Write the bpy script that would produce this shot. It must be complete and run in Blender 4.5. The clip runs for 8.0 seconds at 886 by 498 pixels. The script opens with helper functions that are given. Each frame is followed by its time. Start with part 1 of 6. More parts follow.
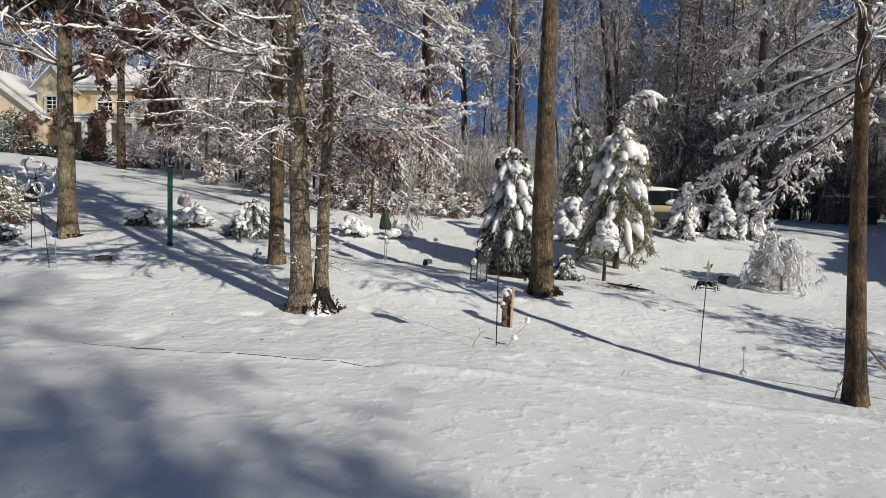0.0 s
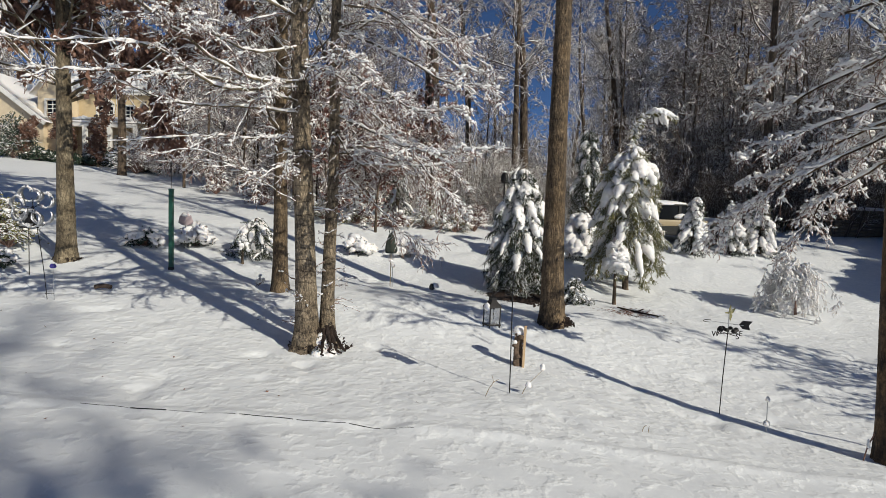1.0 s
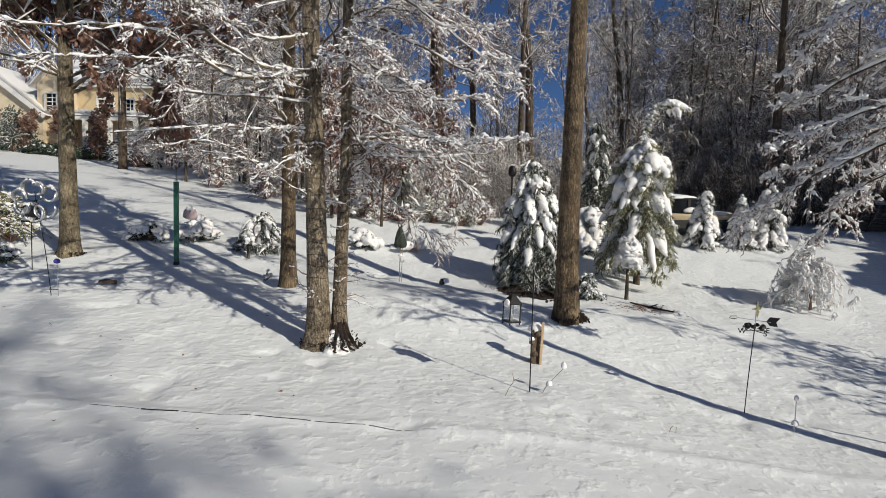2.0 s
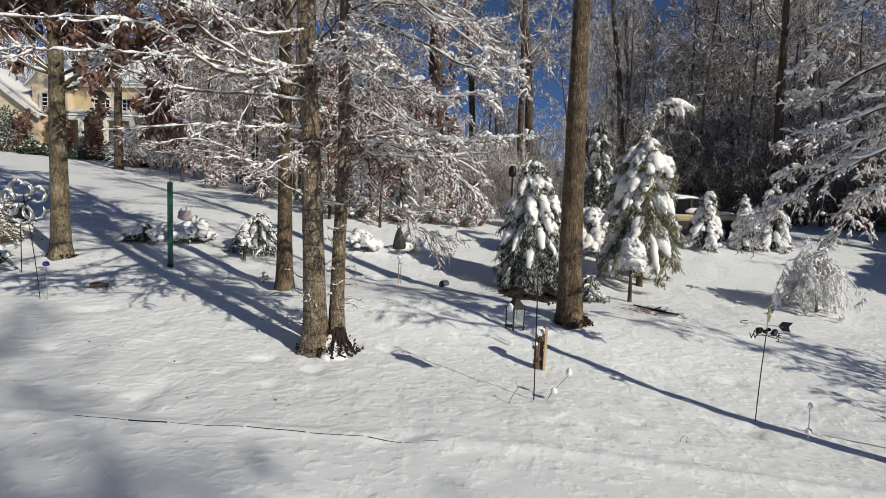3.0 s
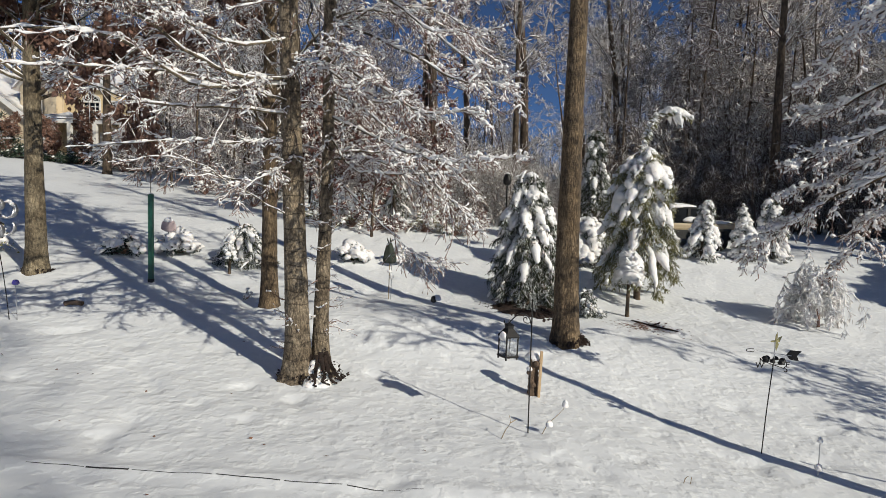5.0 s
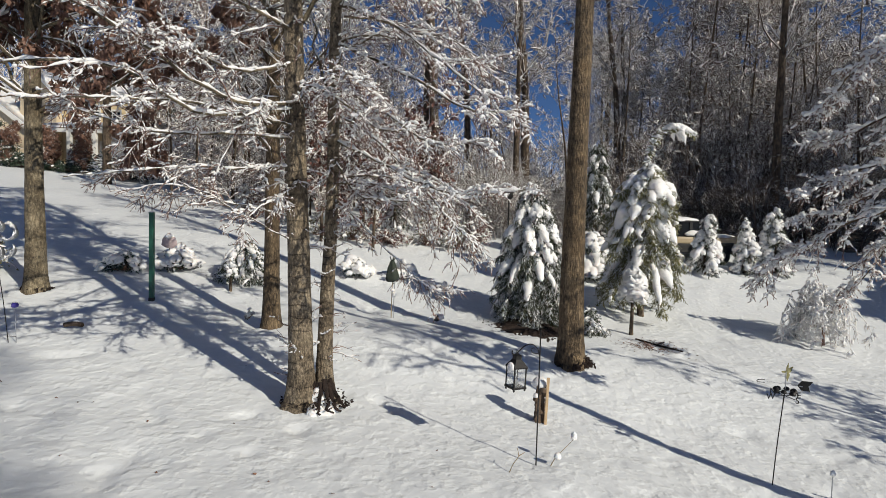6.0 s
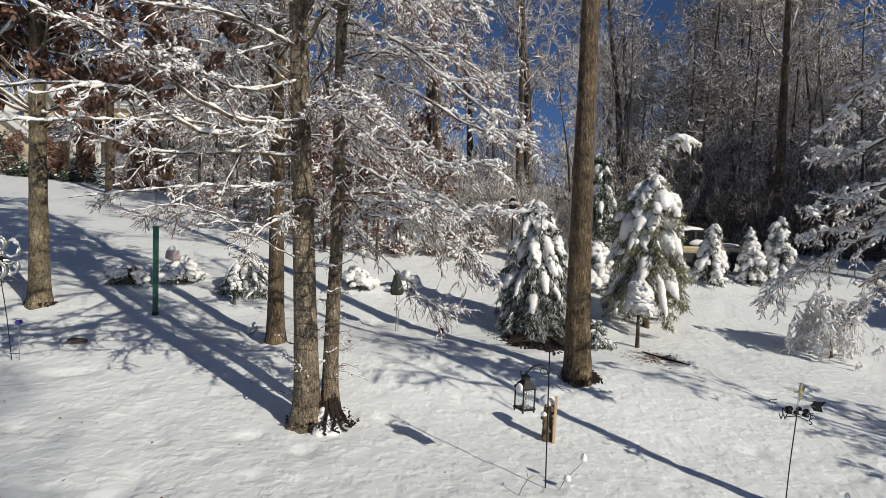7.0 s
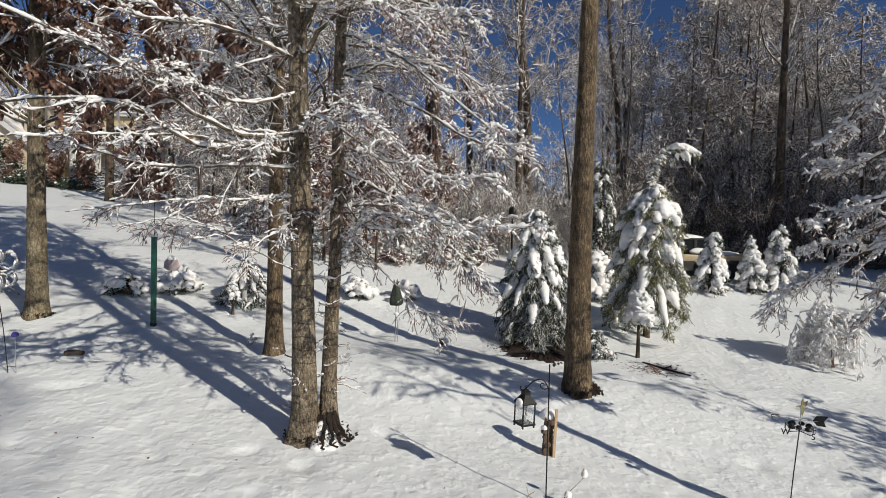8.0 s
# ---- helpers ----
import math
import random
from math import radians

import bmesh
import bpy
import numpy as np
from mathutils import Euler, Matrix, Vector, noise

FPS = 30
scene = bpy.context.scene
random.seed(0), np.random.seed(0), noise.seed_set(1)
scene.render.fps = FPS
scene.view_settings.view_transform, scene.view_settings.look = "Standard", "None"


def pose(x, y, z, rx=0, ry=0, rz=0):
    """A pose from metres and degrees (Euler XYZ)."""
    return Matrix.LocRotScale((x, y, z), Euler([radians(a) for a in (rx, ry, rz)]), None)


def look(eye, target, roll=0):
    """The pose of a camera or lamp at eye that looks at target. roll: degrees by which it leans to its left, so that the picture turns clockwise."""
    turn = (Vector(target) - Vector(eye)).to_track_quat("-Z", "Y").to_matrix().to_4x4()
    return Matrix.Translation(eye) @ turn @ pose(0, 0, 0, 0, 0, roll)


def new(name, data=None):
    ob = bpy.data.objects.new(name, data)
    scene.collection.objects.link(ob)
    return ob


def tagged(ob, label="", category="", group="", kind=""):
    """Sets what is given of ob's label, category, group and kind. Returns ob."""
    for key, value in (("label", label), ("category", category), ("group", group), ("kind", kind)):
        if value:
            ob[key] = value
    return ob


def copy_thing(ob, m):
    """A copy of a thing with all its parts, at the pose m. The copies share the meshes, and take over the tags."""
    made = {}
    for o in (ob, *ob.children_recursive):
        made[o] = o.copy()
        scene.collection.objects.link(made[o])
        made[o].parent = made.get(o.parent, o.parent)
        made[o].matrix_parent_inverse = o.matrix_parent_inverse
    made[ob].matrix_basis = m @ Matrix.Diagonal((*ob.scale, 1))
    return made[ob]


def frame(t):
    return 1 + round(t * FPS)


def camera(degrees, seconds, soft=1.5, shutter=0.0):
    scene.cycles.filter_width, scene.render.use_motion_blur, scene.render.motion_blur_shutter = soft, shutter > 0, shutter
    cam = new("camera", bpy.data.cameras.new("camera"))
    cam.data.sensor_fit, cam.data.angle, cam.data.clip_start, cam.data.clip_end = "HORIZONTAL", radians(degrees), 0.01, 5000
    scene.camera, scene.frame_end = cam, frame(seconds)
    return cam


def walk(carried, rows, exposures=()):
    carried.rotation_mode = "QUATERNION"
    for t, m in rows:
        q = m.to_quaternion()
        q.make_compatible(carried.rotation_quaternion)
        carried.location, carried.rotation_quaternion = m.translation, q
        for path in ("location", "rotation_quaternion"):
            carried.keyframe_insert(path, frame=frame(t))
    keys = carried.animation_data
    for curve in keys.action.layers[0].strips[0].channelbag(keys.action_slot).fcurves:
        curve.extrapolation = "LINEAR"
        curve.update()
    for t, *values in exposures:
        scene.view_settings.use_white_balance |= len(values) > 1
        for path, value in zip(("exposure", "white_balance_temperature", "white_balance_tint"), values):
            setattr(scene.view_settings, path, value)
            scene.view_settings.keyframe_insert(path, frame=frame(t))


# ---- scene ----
cam = camera(79.2, 8.0, soft=0.75)
METRES, EYE, TILT, LEAN, TURN = 2.7, 1.8, 0.0, 1.6, 0.0
ROWS = [
    (0.0, 0.0, 0.0, 0.0, 0.13, -2.53, -2.93),
    (0.5, -0.0054, 0.055, 0.146, 0.26, -2.9, -3.18),
    (1.0, -0.0688, 0.1207, 0.2318, 0.23, -2.8, -3.1),
    (1.5, -0.1319, 0.1648, 0.2237, 0.26, -3.44, -3.08),
    (3.0, -0.1734, 0.3056, 0.2283, 0.05, -3.37, -3.03),
    (3.5, -0.1549, 0.347, 0.1934, 0.02, -3.63, -3.03),
    (4.0, -0.1333, 0.3949, 0.2417, -0.13, -3.54, -3.1),
    (4.5, -0.1344, 0.4357, 0.2807, -0.28, -3.39, -3.08),
    (6.0, -0.1885, 0.5018, 0.4263, -0.54, -2.55, -3.2),
    (6.5, -0.202, 0.5145, 0.4641, -0.42, -2.25, -3.07),
    (7.0, -0.2182, 0.5263, 0.4876, -0.38, -1.99, -3.04),
    (7.5, -0.2184, 0.5391, 0.505, -0.41, -1.65, -3.02),
    (8.0, -0.2156, 0.5424, 0.5205, -0.39, -1.34, -2.99),
]
walk(cam, [(t, pose(0, 0, EYE, TILT, LEAN, TURN) @ pose(METRES * x, METRES * y, METRES * z, 90 + pitch, roll, yaw)) for t, x, y, z, yaw, pitch, roll in ROWS])

# ---- light ----
SUN_TO = Vector((0.7585, -0.6517, 0.0)).normalized()
SUN_EL = radians(28)
sky = bpy.data.worlds.new("sky")
scene.world = sky
sky.use_nodes = True
wn = sky.node_tree.nodes
st = wn.new("ShaderNodeTexSky")
st.sky_type = "NISHITA"
st.sun_disc = False
st.sun_elevation = SUN_EL
st.sun_rotation = math.atan2(SUN_TO.x, SUN_TO.y)
st.altitude = 3500
st.air_density, st.dust_density, st.ozone_density = 0.75, 0.0, 6.0
sky.node_tree.links.new(st.outputs[0], wn["Background"].inputs[0])
wn["Background"].inputs[1].default_value = 0.07
sd = bpy.data.lights.new("sun", "SUN")
sd.energy, sd.angle, sd.color = 3.95, radians(0.55), (1.0, 0.95, 0.825)
sun = new("sun", sd)
sun.matrix_world = look((SUN_TO.x * 40, SUN_TO.y * 40, 40 * math.tan(SUN_EL)), (0, 0, 0))
scene.view_settings.exposure = 0.0

# ---- materials ----
def material(name, rough=0.7, metal=0.0):
    m = bpy.data.materials.new(name)
    m.use_nodes = True
    b = m.node_tree.nodes["Principled BSDF"]
    b.inputs["Roughness"].default_value = rough
    b.inputs["Metallic"].default_value = metal
    return m, m.node_tree.nodes, m.node_tree.links, b


def node(n, kind, **vals):
    q = n.new(kind)
    for k, v in vals.items():
        q.inputs[k].default_value = v
    return q


def coords(n, l, scale, space="Object"):
    tc = n.new("ShaderNodeTexCoord")
    mp = n.new("ShaderNodeMapping")
    mp.inputs["Scale"].default_value = scale
    l.new(tc.outputs[space], mp.inputs["Vector"])
    return mp.outputs["Vector"]


def noise_tex(n, l, vec, scale, detail=4.0, rough=0.55):
    q = node(n, "ShaderNodeTexNoise", Scale=scale, Detail=detail, Roughness=rough)
    l.new(vec, q.inputs["Vector"])
    return q.outputs["Fac"]


def ramp(n, l, fac, stops):
    r = n.new("ShaderNodeValToRGB")
    while len(r.color_ramp.elements) < len(stops):
        r.color_ramp.elements.new(0.5)
    for e, (p, c) in zip(r.color_ramp.elements, stops):
        e.position, e.color = p, (*c, 1)
    l.new(fac, r.inputs["Fac"])
    return r.outputs["Color"]


def bump(n, l, height, bsdf, strength, dist):
    b = node(n, "ShaderNodeBump", Strength=strength, Distance=dist)
    l.new(height, b.inputs["Height"])
    l.new(b.outputs["Normal"], bsdf.inputs["Normal"])


def mix(n, l, a, b, fac, kind="MIX"):
    q = n.new("ShaderNodeMix")
    q.data_type, q.blend_type = "RGBA", kind
    for s, v in ((0, fac), (6, a), (7, b)):
        if isinstance(v, (int, float)):
            q.inputs[s].default_value = v
        elif isinstance(v, tuple):
            q.inputs[s].default_value = (*v, 1)
        else:
            l.new(v, q.inputs[s])
    return q.outputs[2]


def mottled(name, c0, c1, scale, rough=0.7, bump_s=0.3, bump_d=0.01, metal=0.0, stretch=(1, 1, 1), speck=None, fine=6.0):
    """Two colours mixed by noise at two scales, with relief."""
    m, n, l, b = material(name, rough, metal)
    v = coords(n, l, stretch)
    big, small = noise_tex(n, l, v, scale), noise_tex(n, l, v, scale * fine, 6.0, 0.65)
    c = mix(n, l, ramp(n, l, big, [(0.3, c0), (0.7, c1)]), ramp(n, l, small, [(0.3, c0), (0.7, c1)]), 0.5)
    if speck:
        c = mix(n, l, c, speck, ramp(n, l, noise_tex(n, l, v, scale * 2.3, 3.0), [(0.62, (0, 0, 0)), (0.7, (1, 1, 1))]))
    l.new(c, b.inputs["Base Color"])
    bump(n, l, small, b, bump_s, bump_d)
    return m


def snow_material(name, relief):
    m, n, l, b = material(name, 0.55)
    v = coords(n, l, (1, 1, 1))
    lump, grain = noise_tex(n, l, v, 5.5 if relief else 16.0, 3.0 if relief else 6.0, 0.5 if relief else 0.6), noise_tex(n, l, v, 60.0, 3.0)
    l.new(ramp(n, l, lump, [(0.3, (0.762, 0.78, 0.793) if relief else (0.83, 0.81, 0.80)), (0.7, (0.828, 0.842, 0.842) if relief else (0.9, 0.88, 0.865))]), b.inputs["Base Color"])
    if relief:
        lump = ramp(n, l, lump, [(0.0, (0.3, 0.3, 0.3)), (0.5, (0.42, 0.42, 0.42)), (0.62, (0.62, 0.62, 0.62)), (0.8, (1, 1, 1))])
    add = n.new("ShaderNodeMath")
    add.operation = "MULTIPLY_ADD"
    add.inputs[1].default_value = 0.04 if relief else 0.25
    l.new(grain, add.inputs[0])
    l.new(lump, add.inputs[2])
    height = add.outputs[0]
    if relief:
        # crusty lumps and small pits past the lawn edging, smooth before it
        geo = n.new("ShaderNodeNewGeometry")
        xyz = n.new("ShaderNodeSeparateXYZ")
        l.new(geo.outputs["Position"], xyz.inputs[0])
        past = n.new("ShaderNodeMapRange")
        past.inputs["From Min"].default_value = 5.2
        past.inputs["From Max"].default_value = 7.2
        past.inputs["To Min"].default_value = 0.08
        past.inputs["To Max"].default_value = 0.75
        l.new(xyz.outputs["Y"], past.inputs["Value"])
        pits = ramp(n, l, noise_tex(n, l, v, 7.5, 1.5, 0.4), [(0.22, (0, 0, 0)), (0.36, (0.75, 0.75, 0.75)), (0.75, (1, 1, 1))])
        patch = ramp(n, l, noise_tex(n, l, v, 0.9, 2.0), [(0.35, (0.25, 0.25, 0.25)), (0.65, (1, 1, 1))])
        crust = mix(n, l, (0.8, 0.8, 0.8), pits, patch)
        # small dimples where clods fell from the branches
        warp = n.new("ShaderNodeVectorMath")
        warp.operation = "MULTIPLY_ADD"
        warp.inputs[1].default_value = (0.12, 0.12, 0.12)
        jog = node(n, "ShaderNodeTexNoise", Scale=6.0, Detail=2.0)
        l.new(v, jog.inputs["Vector"])
        l.new(jog.outputs["Color"], warp.inputs[0])
        l.new(v, warp.inputs[2])
        cell = n.new("ShaderNodeTexVoronoi")
        cell.feature = "SMOOTH_F1"
        cell.inputs["Scale"].default_value = 6.5
        cell.inputs["Smoothness"].default_value = 0.35
        l.new(warp.outputs[0], cell.inputs["Vector"])
        dimple = ramp(n, l, cell.outputs["Distance"], [(0.12, (0, 0, 0)), (0.5, (1, 1, 1))])
        crust = mix(n, l, crust, dimple, 0.28)
        lumps = n.new("ShaderNodeMath")
        lumps.operation = "MULTIPLY_ADD"
        l.new(crust, lumps.inputs[0])
        l.new(past.outputs[0], lumps.inputs[1])
        l.new(height, lumps.inputs[2])
        height = lumps.outputs[0]
    bump(n, l, height, b, 0.36 if relief else 0.7, 0.075 if relief else 0.035)
    b.inputs["Specular IOR Level"].default_value = 0.25
    b.inputs["Subsurface Weight"].default_value = 0.0 if relief else 0.35
    b.inputs["Subsurface Radius"].default_value = (1.0, 0.9, 0.8)
    b.inputs["Subsurface Scale"].default_value = 0.03
    return m


def bark_material(name, dark, light, moss_or_lit, scale, rings=0.0, furrow=0.3):
    """Ridged bark: upright furrows, blotches of lichen and painted sunlit patches, and thin cracks across where rings
    is above 0.
    """
    m, n, l, b = material(name, 0.9)
    v = coords(n, l, (1, 1, furrow))
    v2 = coords(n, l, (1, 1, 1))
    ridge = noise_tex(n, l, v, scale, 7.0, 0.72)
    patch = noise_tex(n, l, v2, 2.2, 4.0)
    c = mix(n, l, ramp(n, l, ridge, [(0.36, dark), (0.62, light)]), moss_or_lit, ramp(n, l, patch, [(0.45, (0, 0, 0)), (0.75, (0.7, 0.7, 0.7))]))
    crack = n.new("ShaderNodeTexVoronoi")
    crack.feature = "DISTANCE_TO_EDGE"
    crack.inputs["Scale"].default_value = scale * 0.8
    warp = n.new("ShaderNodeVectorMath")
    warp.operation = "MULTIPLY_ADD"
    warp.inputs[1].default_value = (0.09, 0.09, 0.12)
    jog = node(n, "ShaderNodeTexNoise", Scale=11.0, Detail=3.0)
    l.new(v2, jog.inputs["Vector"])
    l.new(jog.outputs["Color"], warp.inputs[0])
    l.new(coords(n, l, (1, 1, furrow * 0.6)), warp.inputs[2])
    l.new(warp.outputs[0], crack.inputs["Vector"])
    c = mix(n, l, c, ramp(n, l, crack.outputs["Distance"], [(0.0, (0.3, 0.28, 0.25)), (0.25, (1, 1, 1))]), 0.65, "MULTIPLY")
    c = mix(n, l, c, ramp(n, l, noise_tex(n, l, v2, 3.5, 3.0), [(0.35, (0.5, 0.46, 0.42)), (0.6, (1, 1, 1))]), 0.8, "MULTIPLY")
    # blotches with the size of a palm, dark and pale
    c = mix(n, l, c, ramp(n, l, noise_tex(n, l, coords(n, l, (1, 1, 0.55)), 9.0, 5.0, 0.7), [(0.33, (0.42, 0.39, 0.35)), (0.5, (0.95, 0.95, 0.93)), (0.7, (1.3, 1.26, 1.18))]), 0.75, "MULTIPLY")
    h = n.new("ShaderNodeMath")
    h.operation = "ADD"
    l.new(ridge, h.inputs[0])
    l.new(crack.outputs["Distance"], h.inputs[1])
    height = h.outputs[0]
    if rings:
        xyz = n.new("ShaderNodeSeparateXYZ")
        l.new(v2, xyz.inputs[0])
        along = n.new("ShaderNodeMath")
        along.operation = "MULTIPLY_ADD"
        along.inputs[1].default_value = rings
        l.new(xyz.outputs["Z"], along.inputs[0])
        l.new(noise_tex(n, l, v2, 4.0, 3.0), along.inputs[2])
        across = n.new("ShaderNodeTexVoronoi")
        across.voronoi_dimensions, across.feature = "1D", "DISTANCE_TO_EDGE"
        across.inputs["Scale"].default_value = 1.0
        l.new(along.outputs[0], across.inputs["W"])
        broken = ramp(n, l, noise_tex(n, l, v2, 6.0, 2.0), [(0.4, (0, 0, 0)), (0.52, (0.95, 0.95, 0.95))])
        c = mix(n, l, c, mix(n, l, (1.0, 1.0, 1.0), ramp(n, l, across.outputs["Distance"], [(0.0, (0.2, 0.17, 0.15)), (0.08, (1, 1, 1))]), broken), 1.0, "MULTIPLY")
    l.new(c, b.inputs["Base Color"])
    bump(n, l, height, b, 1.0, 0.04)
    return m


def frosted_material(name, dark, light, lo, hi, snow=(0.82, 0.83, 0.85)):
    """Bark whose upper faces carry snow."""
    m, n, l, b = material(name, 0.8)
    g = n.new("ShaderNodeNewGeometry")
    sep = n.new("ShaderNodeSeparateXYZ")
    l.new(g.outputs["Normal"], sep.inputs[0])
    v = coords(n, l, (1, 1, 1))
    add = n.new("ShaderNodeMath")
    add.operation = "MULTIPLY_ADD"
    add.inputs[1].default_value = 1.1
    l.new(noise_tex(n, l, v, 5.0, 3.0), add.inputs[0])
    l.new(sep.outputs["Z"], add.inputs[2])
    fac = ramp(n, l, add.outputs[0], [(lo, (0, 0, 0)), (hi, (1, 1, 1))])
    bark = ramp(n, l, noise_tex(n, l, v, 14.0), [(0.3, dark), (0.7, light)])
    l.new(mix(n, l, bark, snow, fac), b.inputs["Base Color"])
    return m


NEEDLE = frosted_material("spruce_needle", (0.022, 0.03, 0.017), (0.075, 0.085, 0.042), 0.98, 1.4)
NEEDLE_PALE = frosted_material("pine_needle", (0.075, 0.085, 0.03), (0.29, 0.26, 0.10), 0.92, 1.34)
SNOW = snow_material("ground_snow", True)
SNOW_CAP = snow_material("settled_snow", False)
BARK = bark_material("oak_bark", (0.055, 0.042, 0.032), (0.5, 0.405, 0.29), (0.58, 0.48, 0.345), 26, 5.2, 0.55)
# The golden third colour paints sunlit patches on the trunk.
BARK_TALL = bark_material("furrowed_bark", (0.03, 0.021, 0.014), (0.27, 0.195, 0.12), (0.40, 0.285, 0.165), 26, 0.0, 0.3)
BARK_SMOOTH = bark_material("smooth_oak_bark", (0.08, 0.066, 0.046), (0.34, 0.28, 0.19), (0.47, 0.385, 0.255), 22, 0.0, 0.5)
# Amber streaks, also painted for the sunlit side; dark base for the shaded one.
BARK_MAPLE = bark_material("maple_bark", (0.018, 0.013, 0.009), (0.16, 0.105, 0.062), (0.42, 0.26, 0.115), 20, 0.0, 0.22)
BARK_FAR = bark_material("far_bark", (0.048, 0.034, 0.025), (0.19, 0.138, 0.095), (0.23, 0.172, 0.118), 12)
TWIG = mottled("twig_bark", (0.10, 0.056, 0.043), (0.31, 0.185, 0.142), 8)
WOODY = mottled("exposed_root_litter", (0.012, 0.008, 0.007), (0.055, 0.032, 0.022), 14, 0.95, 1.0, 0.04)
LEAF = mottled("dead_oak_leaf", (0.055, 0.032, 0.03), (0.32, 0.165, 0.105), 1.6, 0.65, 0.2, 0.004)
LEAF_RED = mottled("dead_red_leaf", (0.07, 0.025, 0.022), (0.19, 0.085, 0.06), 1.6, 0.65, 0.2, 0.004)
HOLLY = mottled("holly_leaf", (0.012, 0.025, 0.016), (0.04, 0.065, 0.035), 3, 0.4, 0.3, 0.004)
METAL = mottled("black_iron", (0.012, 0.012, 0.013), (0.035, 0.032, 0.03), 20, 0.45, 0.2, 0.002, 0.6)
STEEL = mottled("grey_steel", (0.30, 0.31, 0.33), (0.52, 0.53, 0.55), 14, 0.35, 0.1, 0.002, 0.8)
WOOD = mottled("split_wood", (0.36, 0.23, 0.12), (0.58, 0.42, 0.26), 9, 0.8, 0.5, 0.01, 0.0, (1, 1, 0.15))
STUMP_BARK = mottled("stump_bark", (0.05, 0.035, 0.025), (0.22, 0.15, 0.10), 16, 0.95, 1.0, 0.02, 0.0, (1, 1, 0.3))
GREEN = mottled("green_paint", (0.010, 0.07, 0.045), (0.02, 0.12, 0.08), 12, 0.45, 0.2, 0.003)
PURPLE = mottled("purple_glass", (0.04, 0.03, 0.22), (0.10, 0.08, 0.38), 8, 0.08)
RUBBER = mottled("black_rubber", (0.012, 0.012, 0.012), (0.03, 0.03, 0.03), 10, 0.75)
TAN = mottled("tan_car_paint", (0.42, 0.33, 0.21), (0.5, 0.40, 0.26), 2, 0.35, 0.05, 0.002)
SIDING = mottled("yellow_siding", (0.56, 0.43, 0.24), (0.66, 0.52, 0.32), 1.5, 0.7, 0.2, 0.01)
STUCCO = mottled("tan_stone_wall", (0.57, 0.46, 0.31), (0.68, 0.57, 0.41), 2.5, 0.8, 0.4, 0.02)
TRIM = mottled("white_trim", (0.68, 0.66, 0.61), (0.78, 0.76, 0.72), 2, 0.5, 0.1, 0.003)
BAG = mottled("green_cloth", (0.014, 0.02, 0.015), (0.045, 0.055, 0.04), 14, 0.85, 0.6, 0.01)
REED = mottled("dry_stem", (0.20, 0.15, 0.09), (0.36, 0.28, 0.17), 12, 0.85)
FIREWOOD = mottled("weathered_log", (0.10, 0.08, 0.065), (0.24, 0.20, 0.16), 8, 0.9, 0.5, 0.01)
GLASS, gn, gl, gb = material("window_glass", 0.05)
gb.inputs["Base Color"].default_value = (0.012, 0.014, 0.017, 1)
gb.inputs["IOR"].default_value = 1.3
PANE, pn, pl, pb = material("lantern_glass", 0.03)
pb.inputs["Transmission Weight"].default_value = 0.9
pb.inputs["Base Color"].default_value = (0.97, 0.98, 0.98, 1)
pb.inputs["IOR"].default_value = 1.1

# ---- building tools ----
def softplus(u, k):
    return k * np.log1p(np.exp(np.clip(u / k, -40, 40)))


def terrain(x, y):
    """Height of the smooth snow surface."""
    x, y = np.asarray(x, float), np.asarray(y, float)
    y0 = y
    X, y = 30 * np.tanh(x / 30), 44 - softplus(44 - y, 2)
    a, b, c = softplus(y - 9, 1.0), softplus(y - 15, 1.5), softplus(y - 21, 2)
    z = 0.1124 - 0.04 * X + 0.0884 * a + 0.2031 * b - 0.2328 * c + X * (-0.01017 * a + 0.02124 * b - 0.01328 * c) + 0.002108 * X * X
    right = 4 * np.tanh(softplus(x - 0.5, 0.5) / 4)
    z = z - 0.1138 * right / (1 + np.exp((y - 10.5) / 1.2)) + 0.016 * right / (1 + np.exp((y - 16) / 1.5))
    z = z + 0.323 * np.exp(-((x + 0.7) / 4.5) ** 2 - ((y - 11.8) / 1.8) ** 2)
    hill = np.clip((np.hypot(x, y0) - 58) / 90, 0, 1)
    return z + 11 * hill * hill * (3 - 2 * hill)


def H(x, y):
    return float(terrain(x, y))


def mesh_object(name, verts, faces, mat, parent=None, label="", smooth=True):
    me = bpy.data.meshes.new(name)
    verts = np.asarray(verts, np.float32)
    me.vertices.add(len(verts))
    me.vertices.foreach_set("co", verts.ravel())
    sizes = np.concatenate([np.full(len(f), f.shape[1], np.int32) for f in faces])
    idx = np.concatenate([f.ravel() for f in faces]).astype(np.int32)
    me.loops.add(len(idx))
    me.loops.foreach_set("vertex_index", idx)
    me.polygons.add(len(sizes))
    me.polygons.foreach_set("loop_start", np.concatenate([[0], np.cumsum(sizes)[:-1]]).astype(np.int32))
    me.update(calc_edges=True)
    me.polygons.foreach_set("use_smooth", np.full(len(sizes), smooth))
    for m in mat if isinstance(mat, list) else [mat]:
        me.materials.append(m)
    ob = new(name, me)
    if parent:
        ob.parent = parent
    if label:
        tagged(ob, label)
    return ob


def part(name, bm, mat, parent=None, label="", smooth=False):
    me = bpy.data.meshes.new(name)
    bm.to_mesh(me)
    bm.free()
    me.materials.append(mat)
    me.polygons.foreach_set("use_smooth", np.full(len(me.polygons), smooth))
    ob = new(name, me)
    if parent:
        ob.parent = parent
    if label:
        tagged(ob, label)
    return ob


